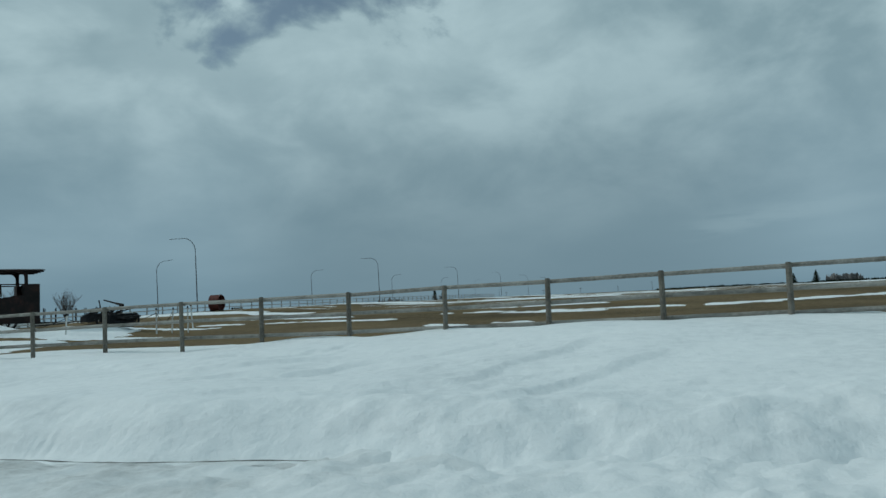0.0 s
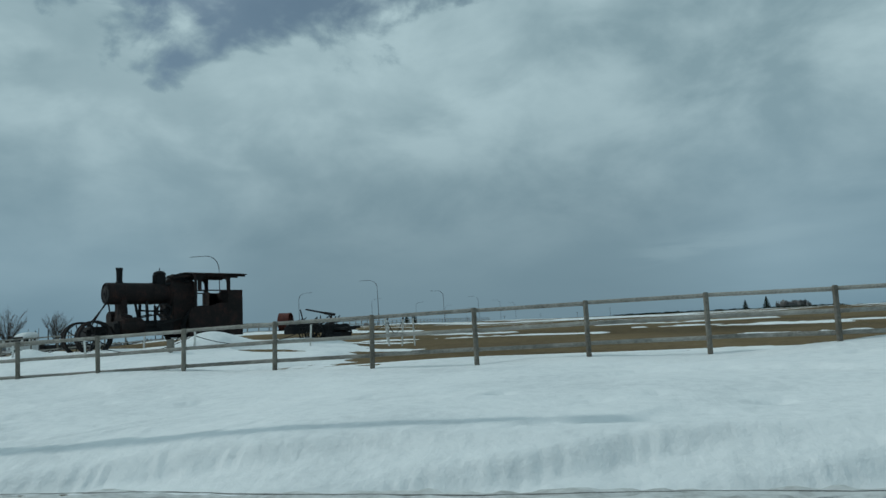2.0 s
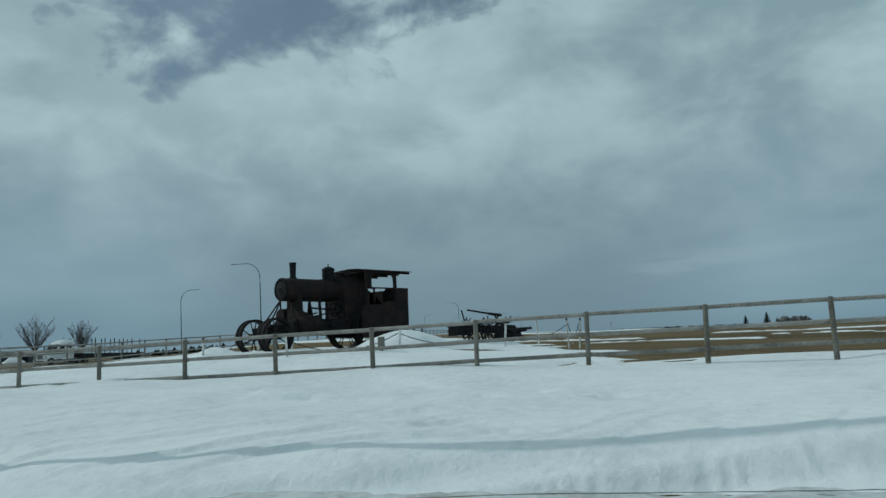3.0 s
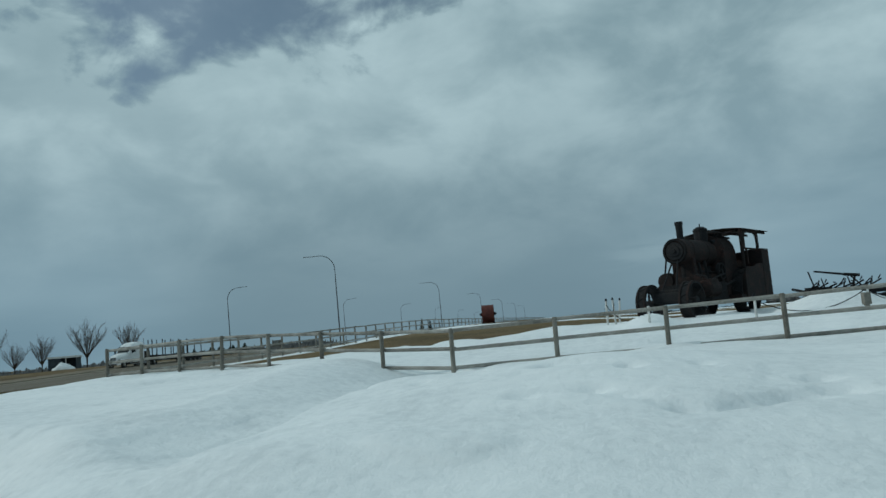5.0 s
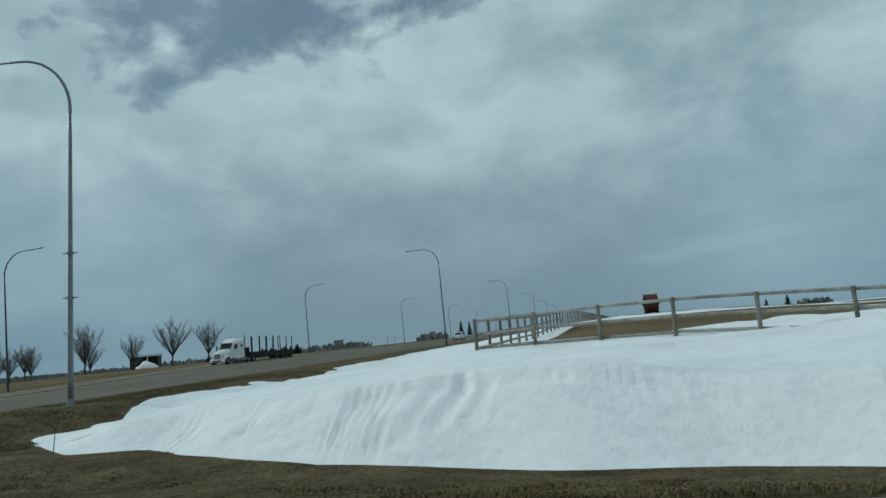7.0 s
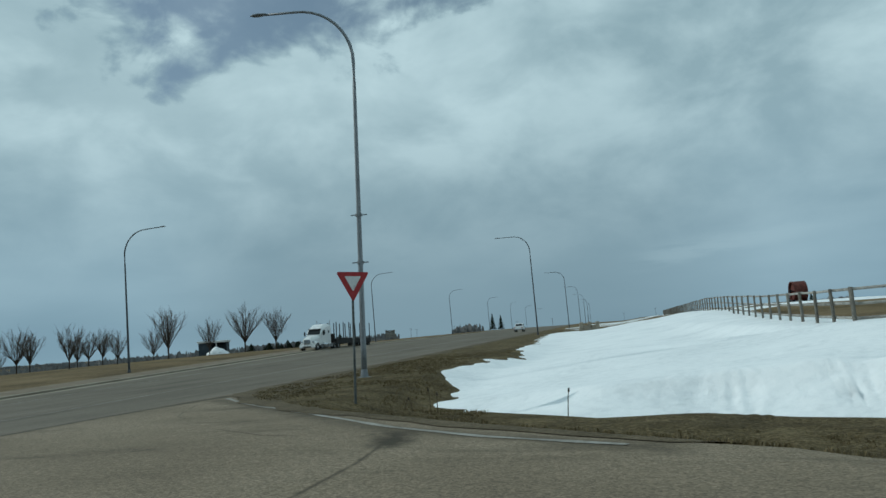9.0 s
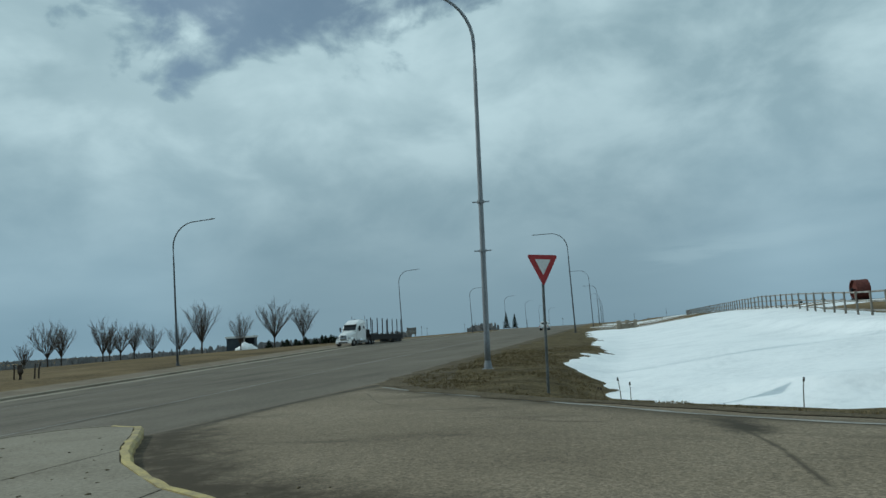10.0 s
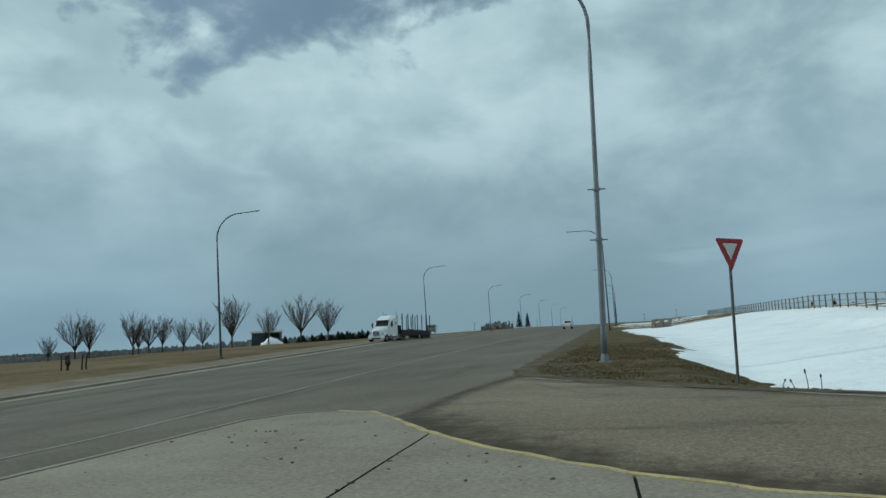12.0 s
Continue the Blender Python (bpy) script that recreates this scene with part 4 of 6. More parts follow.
def plate(poly, y0, y1, bm=None):
    bm = bm or bmesh.new()
    a = [bm.verts.new((x, y0, z)) for x, z in poly]
    b = [bm.verts.new((x, y1, z)) for x, z in poly]
    bm.faces.new(a), bm.faces.new(b[::-1])
    for k in range(len(a)):
        bm.faces.new((a[k], b[k], b[(k + 1) % len(a)], a[(k + 1) % len(a)]))
    bmesh.ops.recalc_face_normals(bm, faces=bm.faces)
    return bm


M_SIGNRED = grain("sign_red", ((0.26, 0.022, 0.028), (0.32, 0.03, 0.034), (0.37, 0.042, 0.044)), 2.0, 0.5, bump=0.0, local=True)
M_SIGNWHITE = grain("sign_white", ((0.42, 0.43, 0.43), (0.6, 0.61, 0.61), (0.68, 0.69, 0.68)), 3.0, 0.5, bump=0.0, local=True)
M_STAKE = grain("dull_sign_post", ((0.05, 0.055, 0.055), (0.09, 0.098, 0.098), (0.15, 0.157, 0.157)), 3.0, 0.65, 0.2, bump=0.2, depth=0.003)
sign = thing("yield_sign", pose(-65.39, 15.26, -0.03, 0, 1.4, 40), "red and white yield sign on a thin steel post", "sign")
part("sign_post", box_bm(-0.025, 0.025, -0.02, 0.02, -0.4, 2.92, 0.006), M_STAKE, sign)
pl = part("plate", plate([(x, z + 2.70) for x, z in triangle(0.80, 0.035)], -0.032, -0.024), M_SIGNRED, sign, "faded red triangular sign plate")
part("centre", plate([(x, z + 2.715) for x, z in triangle(0.40, 0.012)], -0.036, -0.033), M_SIGNWHITE, pl, "off-white triangle in the middle")


# ---- steam traction engine ----
def spoked_wheel(parent, centre, radius, width, spokes, mat, name="wheel", hub=0.13):
    """A steel wheel with round spokes, its axle along y."""
    bm = bmesh.new()
    ring(bm, (0, 0, 0), (0, 1, 0), radius, radius - 0.045, width, 36)
    w = part(name, bm, mat, parent)
    w.location = centre
    bm = bmesh.new()
    rod(bm, (0, -width * 0.55, 0), (0, width * 0.55, 0), hub, seg=14)
    part("hub", bm, mat, w)
    bm = bmesh.new()
    rod(bm, (hub * 0.8, 0.12 * width, 0), (radius - 0.03, 0.3 * width, 0), 0.021, seg=5)
    spoke = part("spoke", bm, mat, w)
    for k in range(1, spokes):
        again(spoke, w, Matrix.Rotation(math.tau * k / spokes, 4, "Y") @ Matrix.Diagonal((1, -1 if k % 2 else 1, 1, 1)))
    if width > 0.2:
        cleat = None
        for k in range(spokes * 2):
            m = Matrix.Rotation(math.tau * k / (spokes * 2), 4, "Y") @ Matrix.Translation((radius + 0.01, 0, 0)) @ Matrix.Rotation(radians(28 if k % 2 else -28), 4, "X")
            if cleat is None:
                cleat = part("cleat", box_bm(-0.015, 0.015, -width * 0.47, width * 0.47, -0.017, 0.017), mat, w)
                cleat.matrix_basis = m
            else:
                again(cleat, w, m)
    return w


ENGINE_Z = 1.39
engine = thing("steam_traction_engine", pose(-32.33, 25.93, ENGINE_Z, 0, 0, -121.6),
               "black rusted steam traction engine with canopied cab, standing in snow", "steam engine")
# boiler along x (front is +x), its middle 2.30 above the ground
BZ = 2.30
bm = bmesh.new()
prof = [(0.50, 0.40), (0.52, 0.43), (-0.05, 0.43), (-0.06, 0.445), (-0.12, 0.445), (-0.13, 0.43), (-1.2, 0.43), (-1.21, 0.445), (-1.27, 0.445), (-1.28, 0.43), (-1.85, 0.43), (-1.95, 0.60), (-2.0, 0.64), (-2.9, 0.64)]
rings = [[bm.verts.new((x, r * math.cos(a), BZ + r * math.sin(a))) for a in [math.tau * k / 28 for k in range(28)]] for x, r in prof]
for r0, r1 in zip(rings, rings[1:]):
    for k in range(28):
        bm.faces.new((r0[k], r0[(k + 1) % 28], r1[(k + 1) % 28], r1[k]))
bm.faces.new(rings[0]), bm.faces.new(rings[-1])
bmesh.ops.recalc_face_normals(bm, faces=bm.faces)
boiler = part("boiler", bm, M_RUST, engine)
bm = bmesh.new()
rod(bm, (0.50, 0, BZ), (0.545, 0, BZ), 0.31, 0.30, 28)
rod(bm, (0.545, 0, BZ), (0.575, 0, BZ), 0.20, 0.18, 24)
rod(bm, (0.575, 0, BZ), (0.62, 0, BZ), 0.075, 0.06, 12)
ring(bm, (0.53, 0, BZ), (1, 0, 0), 0.40, 0.355, 0.05, 28)
for k in range(14):
    a = math.tau * k / 14
    rod(bm, (0.50, 0.375 * math.cos(a), BZ + 0.375 * math.sin(a)), (0.565, 0.375 * math.cos(a), BZ + 0.375 * math.sin(a)), 0.016, seg=6)
part("smokebox_door", bm, M_BLACK, boiler, "round grey-black smokebox door with bolts")
bm = bmesh.new()
rod(bm, (0, 0, BZ + 0.38), (0, 0, BZ + 0.48), 0.17, 0.12, 20)
rod(bm, (0, 0, BZ + 0.46), (0, 0, BZ + 0.92), 0.11, 0.12, 20)
ring(bm, (0, 0, BZ + 0.97), (0, 0, 1), 0.135, 0.095, 0.10, 20)
part("chimney", bm, M_BLACK, boiler)
bm = bmesh.new()
rod(bm, (-1.62, 0, BZ + 0.36), (-1.62, 0, BZ + 0.86), 0.235, 0.235, 22)
rod(bm, (-1.62, 0, BZ + 0.86), (-1.62, 0, BZ + 0.93), 0.235, 0.12, 22)
ring(bm, (-1.62, 0, BZ + 0.80), (0, 0, 1), 0.255, 0.22, 0.05, 22)
rod(bm, (-1.62, 0, BZ + 0.92), (-1.62, 0, BZ + 1.05), 0.02, seg=6)
part("steam_dome", bm, M_BLACK, boiler)
bm = bmesh.new()
rod(bm, (-1.33, 0.12, BZ + 0.40), (-1.33, 0.12, BZ + 0.74), 0.06, 0.05, 10)
rod(bm, (-1.33, 0.12, BZ + 0.74), (-1.62, 0.05, BZ + 0.76), 0.03, seg=8)
rod(bm, (-2.15, 0.1, BZ + 0.42), (-2.15, 0.1, BZ + 0.80), 0.085, 0.07, 12)
rod(bm, (-2.3, -0.1, BZ + 0.42), (-2.3, -0.1, BZ + 0.68), 0.11, 0.09, 12)
rod(bm, (-2.0, -0.05, BZ + 0.70), (-2.75, 0.1, BZ + 0.78), 0.035, seg=8)
rod(bm, (-2.1, 0.2, BZ + 0.55), (-2.8, 0.25, BZ + 0.62), 0.03, seg=8)
box_bm(-2.7, -2.05, -0.34, 0.34, BZ + 0.42, BZ + 0.78, 0.05, bm)
rod(bm, (-1.75, 0.3, BZ + 0.35), (-2.7, 0.42, BZ + 0.5), 0.07, seg=8)
rod(bm, (-2.5, 0.5, BZ + 0.1), (-2.5, 0.3, BZ + 0.72), 0.05, seg=8)
part("valve_gear", bm, M_BLACK, boiler)
# firebox and main frame
bm = box_bm(-2.95, -1.9, -0.64, 0.64, 0.75, BZ + 0.05, 0.03)
part("firebox", bm, M_RUST, engine)
bm = bmesh.new()
for y in (-0.56, 0.56):
    box_bm(-4.75, 0.35, y - 0.06, y + 0.06, 0.62, 1.1, 0.01, bm)
box_bm(0.15, 0.45, -0.66, 0.66, 0.74, 1.12, 0.02, bm)
box_bm(-4.8, -4.5, -0.8, 0.8, 0.7, 1.05, 0.02, bm)
for x in (-0.12, -0.95):
    for y in (-0.42, 0.42):
        rod(bm, (x, y, 1.0), (x, y * 0.75, BZ - 0.32), 0.065, 0.055, 10)
rod(bm, (-0.05, 0, 1.0), (-0.05, 0, BZ - 0.4), 0.13, 0.11, 14)
part("main_frame", bm, M_BLACK, engine)
bm = box_bm(-0.28, 0.1, -0.92, 0.72, 0.86, 1.45, 0.14)
box_bm(-0.16, 0.04, -0.40, 0.40, 1.35, BZ - 0.25, 0.06, bm)
rod(bm, (-0.1, -0.62, 1.35), (0.18, -0.62, 1.35), 0.3, 0.27, 20)
rod(bm, (-0.1, 0.42, 1.25), (0.16, 0.42, 1.25), 0.26, 0.23, 20)
part("saddle", bm, M_RUST, engine, "cast iron saddle with cylinder covers")
part("deck", box_bm(-1.9, 0.3, -0.62, 0.62, 1.1, 1.2, 0.02), M_BLACK, engine)
for y in (-0.72, 0.72):
    bm = bmesh.new()
    rod(bm, (-0.62, y, 0.98), (0.15, y, 0.98), 0.27, seg=20)
    rod(bm, (0.15, y, 0.98), (0.22, y, 0.98), 0.295, 0.25, seg=20)
    box_bm(-0.55, 0.1, y - 0.2, y + 0.2, 1.1, 1.3 if y > 0 else 1.55, 0.06, bm)
    rod(bm, (0.1, y, 1.35 if y < 0 else 1.2), (0.16, y, 1.35 if y < 0 else 1.2), 0.14, 0.12, 14)
    part("cylinder", bm, M_RUST, engine)
    bm = bmesh.new()
    rod(bm, (-0.3, y, 1.0), (-1.5, y, 1.02), 0.03, seg=8)
    rod(bm, (-1.2, y, 1.0), (-2.2, y * 1.05, 1.25), 0.035, seg=8)
    rod(bm, (-0.2, y, 1.25), (-1.6, y, 1.5), 0.025, seg=8)
    box_bm(-1.35, -1.15, y - 0.06, y + 0.06, 0.9, 1.14, 0.01, bm)
    part("connecting_rod", bm, M_BLACK, engine)
bm = bmesh.new()
rod(bm, (-1.3, 0.3, 1.2), (-1.3, 0.3, 1.8), 0.06, seg=8)
rod(bm, (-0.62, 0.35, 1.2), (-0.5, 0.3, 1.9), 0.05, seg=8)
rod(bm, (-0.5, 0.3, 1.62), (-1.7, 0.35, 1.55), 0.035, seg=8)
part("linkage", bm, M_BLACK, engine)
bm = bmesh.new()
rod(bm, (0.3, -0.42, BZ - 0.1), (0.1, -0.66, 1.5), 0.03, seg=7)
part("steam_pipe", bm, M_BLACK, engine)
fly = spoked_wheel(engine, (-1.52, 0.62, 1.58), 0.30, 0.12, 6, M_BLACK, "flywheel", 0.07)
bm = bmesh.new()
ring(bm, (-1.95, 0.5, 1.45), (0, 1, 0), 0.34, 0.2, 0.14, 24)
for k in range(18):
    a = math.tau * k / 18
    bmesh.ops.create_cube(
        bm, size=1.0, matrix=Matrix.Translation((-1.95 + 0.35 * math.cos(a), 0.5, 1.45 + 0.35 * math.sin(a))) @ Matrix.Rotation(-a, 4, "Y") @ Matrix.Diagonal((0.04, 0.14, 0.04, 1)))
part("gear", bm, M_BLACK, engine)
# front carriage
bm = bmesh.new()
rod(bm, (1.22, -0.92, 0.60), (1.22, 0.92, 0.60), 0.055, seg=10)
box_bm(0.3, 1.25, -0.42, 0.42, 0.62, 1.02, 0.04, bm)
box_bm(1.05, 1.4, -0.5, 0.5, 0.6, 0.92, 0.03, bm)
rod(bm, (0.45, 0.05, BZ - 0.22), (1.25, 0.25, 0.88), 0.028, seg=7)
rod(bm, (0.40, -0.2, BZ - 0.35), (1.2, -0.3, 0.88), 0.028, seg=7)
rod(bm, (0.3, 0, 0.9), (1.2, 0, 0.78), 0.09, 0.07, seg=10)
rod(bm, (1.3, -0.5, 0.9), (-0.1, -0.35, 0.85), 0.02, seg=6)
part("front_axle", bm, M_BLACK, engine)
for y in (-0.74, 0.74):
    fw = spoked_wheel(engine, (1.22, y, 0.60), 0.61, 0.36, 10, M_BLACK, "front_wheel")
    for o in (-0.13, 0.13):
        bm = bmesh.new()
        ring(bm, (0, o, 0), (0, 1, 0), 0.645, 0.58, 0.07, 36)
        part("tread_band", bm, M_RUST, fw)
for y in (-0.8, 0.8):
    spoked_wheel(engine, (-3.05, y, 0.88), 0.85, 0.42, 14, M_BLACK, "drive_wheel", 0.18)
# cab
CAB_Y, ROOF_Z = 0.98, 3.05
bm = bmesh.new()
n = 9
top, bot = [], []
for x in (-5.0, -2.55):
    t_row, b_row = [], []
    for k in range(n):
        y = -1.12 + 2.24 * k / (n - 1)
        z = ROOF_Z + 0.10 * (1 - (y / 1.12) ** 2)
        t_row.append(bm.verts.new((x, y, z + 0.03))), b_row.append(bm.verts.new((x, y, z)))
    top.append(t_row), bot.append(b_row)
for k in range(n - 1):
    bm.faces.new((top[0][k], top[0][k + 1], top[1][k + 1], top[1][k]))
    bm.faces.new((bot[0][k], bot[1][k], bot[1][k + 1], bot[0][k + 1]))
    for i in (0, 1):
        bm.faces.new((top[i][k], bot[i][k], bot[i][k + 1], top[i][k + 1]))
for k in (0, n - 1):
    bm.faces.new((top[0][k], top[1][k], bot[1][k], bot[0][k]))
bmesh.ops.recalc_face_normals(bm, faces=bm.faces)
for y in (-1.0, -0.35, 0.35, 1.0):
    box_bm(-4.95, -2.6, y - 0.03, y + 0.03, ROOF_Z - 0.07, ROOF_Z + 0.01, bm=bm)
roof = part("canopy_roof", bm, M_RUST, engine, "worn arched sheet canopy roof with torn front edge")
bm = bmesh.new()
box_bm(-2.75, -2.0, -0.95, -0.6, ROOF_Z - 0.06, ROOF_Z - 0.02, 0.005, bm)
box_bm(-2.7, -1.95, 0.1, 0.5, ROOF_Z - 0.09, ROOF_Z - 0.05, 0.005, bm)
rod(bm, (-2.7, 0.75, ROOF_Z - 0.02), (-1.9, 0.7, ROOF_Z - 0.16), 0.03, seg=6)
part("loose_sheet", bm, M_RUST, roof)


def arch_panel(x0, x1, z0, z1, y, th=0.04):
    """A side of the cab with an opening that is rounded at the top."""
    w = 0.15
    bm = bmesh.new()
    inner, outer = [], []
    xa, xb = x0 + w, x1 - w
    zt, zb, r = z1 - 0.1, z0 + 0.05, 0.26
    path_in = [(xa, zb), (xa, zt - r)] + [(xa + r - r * math.cos(a), zt - r + r * math.sin(a)) for a in (0.4, 0.8, 1.2, 1.57)]
    path_in += [(xb - r + r * math.sin(a), zt - r + r * math.cos(a)) for a in (0.0, 0.4, 0.8, 1.2)] + [(xb, zt - r), (xb, zb)]
    path_out = [(x0, z0), (x0, zt - r)] + [(x0, z1)] * 3 + [(xa + r, z1)] + [(xb - r, z1)] + [(x1, z1)] * 3 + [(x1, zt - r), (x1, z0)]
    for yy in (y - th / 2, y + th / 2):
        inner.append([bm.verts.new((a, yy, b)) for a, b in path_in])
        outer.append([bm.verts.new((a, yy, b)) for a, b in path_out])
    m = len(path_in)
    for k in range(m):
        j = (k + 1) % m
        for i in (0, 1):
            bm.faces.new((inner[i][k], inner[i][j], outer[i][j], outer[i][k]))
        bm.faces.new((inner[0][k], inner[0][j], inner[1][j], inner[1][k]))
        bm.faces.new((outer[0][k], outer[0][j], outer[1][j], outer[1][k]))
    bmesh.ops.remove_doubles(bm, verts=bm.verts, dist=0.001)
    bmesh.ops.recalc_face_normals(bm, faces=bm.faces)
    return bm


for y in (-CAB_Y, CAB_Y):
    part("cab_side", arch_panel(-4.25, -2.8, 2.36, ROOF_Z + 0.02, y, 0.06), M_RUST, engine)
    edge = [(-4.06, 0.5), (-2.35, 0.5), (-2.35, 1.36)] + [(-2.65 + 0.3 * math.cos(a), 1.4 + 0.3 * math.sin(a)) for a in (0, 0.4, 0.8, 1.2, 1.57)] + [(-3.3, 1.74), (-3.6, 1.84), (-4.06, 1.86)]
    bm = bmesh.new()
    face = bm.faces.new([bm.verts.new((u, y * 1.13 - 0.025, w)) for u, w in edge])
    ext = bmesh.ops.extrude_face_region(bm, geom=[face])
    bmesh.ops.translate(bm, vec=(0, 0.05, 0), verts=[q for q in ext["geom"] if isinstance(q, bmesh.types.BMVert)])
    bmesh.ops.recalc_face_normals(bm, faces=bm.faces)
    part("cab_panel", bm, M_RUST, engine)
    bm = bmesh.new()
    rod(bm, (-2.7, y, 1.7), (-2.7, y, ROOF_Z), 0.065, seg=8)
    rod(bm, (-3.1, y, 1.8), (-3.08, y, 2.4), 0.04, seg=8)
    rod(bm, (-2.7, y, 2.36), (-3.1, y, 2.36), 0.02, seg=6)
    part("pillar", bm, M_RUST, engine)
bm = bmesh.new()
for y in (-1.12, 1.12):
    box_bm(-4.72, -4.06, y - 0.025, y + 0.025, 0.5, 2.40, 0.008, bm)
box_bm(-4.74, -4.69, -1.14, 1.14, 0.5, 2.40, 0.008, bm)
box_bm(-4.10, -4.05, -1.12, -0.5, 0.72, 2.40, 0.008, bm)
box_bm(-4.10, -4.05, 0.5, 1.12, 0.72, 2.40, 0.008, bm)
box_bm(-4.10, -4.05, -0.5, 0.5, 0.72, 1.7, 0.008, bm)
box_bm(-4.7, -4.05, -1.1, 1.1, 0.75, 0.82, bm=bm)
part("bunker", bm, M_RUST, engine, "tall rust-brown riveted coal bunker")
part("footplate", box_bm(-3.6, -1.95, -1.08, 1.08, 0.62, 0.74, 0.01), M_RUST, engine)
part("front_plate", box_bm(-2.42, -2.36, -1.08, 1.08, 0.62, 1.36, 0.01), M_RUST, engine)

# ---- gang plough behind the engine ----
plough = thing("gang_plough", pose(-26.15, 30.9, 1.58, 0, 0, -14), "black iron gang plough with levers, ribs and boom in the snow", "plough")
bm = bmesh.new()
for y in (-0.6, 0, 0.6):
    box_bm(-1.2, 1.15, y - 0.05, y + 0.05, 0.44, 0.58, 0.01, bm)
for x in (-1.1, -0.3, 0.45, 1.1):
    box_bm(x - 0.05, x + 0.05, -0.72, 0.72, 0.36, 0.46, 0.01, bm)
rod(bm, (-1.15, -0.6, 0.5), (-1.65, 0, 0.66), 0.05, seg=8)
rod(bm, (-1.15, 0.6, 0.5), (-1.65, 0, 0.66), 0.05, seg=8)
part("plough_frame", bm, M_BLACK, plough)
part("side_plate", box_bm(-1.25, 1.2, 0.62, 0.70, 0.3, 0.56, 0.02), M_BLACK, plough)
part("side_plate", box_bm(-1.25, -0.2, -0.72, -0.64, 0.22, 0.52, 0.02), M_BLACK, plough)
part("end_plate", box_bm(0.82, 1.15, -0.72, 0.6, -0.1, 0.56, 0.03), M_BLACK, plough)
for k in range(5):
    pl = part("deck_plank", box_bm(-1.2, -0.25, -0.66 + 0.265 * k, -0.42 + 0.265 * k, 0.59, 0.64, 0.008), M_BLACK, plough)
    pl.rotation_euler = (0, radians(-4 + 1.5 * k), radians(2 * (k - 2)))
for k in range(8):
    x = -0.28 + 0.15 * k
    bm = bmesh.new()
    tube(bm, [(x, -0.6, 0.52), (x + 0.01, -0.84, 0.46), (x + 0.03, -0.95, 0.26), (x + 0.05, -0.88, 0.04), (x + 0.10, -0.74, -0.1)], [0.03, 0.035, 0.04, 0.045, 0.02], 6)
    part("plough_share", bm, M_BLACK, plough)
    bm = bmesh.new()
    xl = -1.1 + 0.3 * k
    rod(bm, (xl, -0.5 + 0.1 * (k % 3), 0.52), (xl + 0.34 - 0.22 * (k % 3), -0.25 + 0.12 * (k % 2), 0.84 + 0.07 * (k % 3)), 0.03, 0.022, 6)
    rod(bm, (xl - 0.05, -0.4, 0.55), (xl + 0.42, -0.3 + 0.15 * (k % 4), 0.74 + 0.05 * (k % 2)), 0.03, seg=6)
    rod(bm, (xl + 0.3, -0.3, 0.8), (xl + 0.38, -0.2, 0.93 if k % 2 else 0.78), 0.022, seg=6)
    part("lever", bm, M_BLACK, plough)
bm = bmesh.new()
rod(bm, (-0.85, 0.2, 0.6), (-1.02, 0.15, 1.30), 0.03, seg=8)
part("lever", bm, M_BLACK, plough)
bm = bmesh.new()
rod(bm, (-0.82, 0.3, 1.30), (0.55, 0.3, 1.02), 0.035, 0.045, seg=8)
rod(bm, (0.2, 0.3, 1.09), (0.75, 0.28, 1.0), 0.06, seg=8)
rod(bm, (0.45, 0.3, 0.55), (0.6, 0.3, 1.05), 0.04, seg=8)
rod(bm, (0.8, 0.2, 0.55), (0.4, 0.3, 1.05), 0.03, seg=8)
part("boom", bm, M_BLACK, plough)
for x, y in ((-1.0, 0.82), (0.62, -0.84), (0.9, 0.82)):
    spoked_wheel(plough, (x, y, 0.27), 0.33, 0.10, 8, M_BLACK, "wheel", 0.07)
bm = bmesh.new()
box_bm(1.1, 1.75, -0.35, 0.45, 0.30, 0.42, 0.02, bm)
rod(bm, (1.2, 0, 0.4), (2.05, 0.3, 0.42), 0.05, seg=8)
rod(bm, (1.2, -0.3, 0.15), (1.95, 0.0, 0.36), 0.05, seg=8)
box_bm(1.05, 1.6, -0.5, 0.3, 0.02, 0.24, 0.03, bm)
part("tail_frame", bm, M_BLACK, plough)

# ---- drum roller in the field ----
drum_z = float(land(-45.3, 67.7))
drum = thing("field_roller", pose(-45.3, 67.7, drum_z, 0, 0, 6), "faded red steel roller drum on short feet in dry grass", "roller")
bm = bmesh.new()
ring(bm, (0, 0, 0.88), (1, 0, 0), 0.82, 0.79, 1.08, 40)
ring(bm, (-0.5, 0, 0.88), (1, 0, 0), 0.84, 0.74, 0.08, 40)
ring(bm, (0.5, 0, 0.88), (1, 0, 0), 0.84, 0.74, 0.08, 40)
rod(bm, (-0.35, 0, 0.88), (-0.33, 0, 0.88), 0.80, seg=40)
shell = part("drum_shell", bm, M_RED, drum)
bm = bmesh.new()
rod(bm, (-0.78, 0, 0.88), (0.78, 0, 0.88), 0.06, seg=10)
for x in (-0.62, 0.62):
    rod(bm, (x - 0.08, 0, 0.88), (x + 0.08, 0, 0.88), 0.15, seg=14)
part("axle", bm, M_BLACK, drum)
for k in range(6):
    a = math.tau * k / 6
    bm = bmesh.new()
    rod(bm, (0.42, 0, 0.88), (0.42, 0.75 * math.cos(a), 0.88 + 0.75 * math.sin(a)), 0.03, seg=6)
    part("spoke", bm, M_RED, drum)
for x in (-0.5, 0.5):
    part("foot", box_bm(x - 0.09, x + 0.09, -0.4, 0.4, -0.1, 0.16, 0.02), M_BLACK, drum)

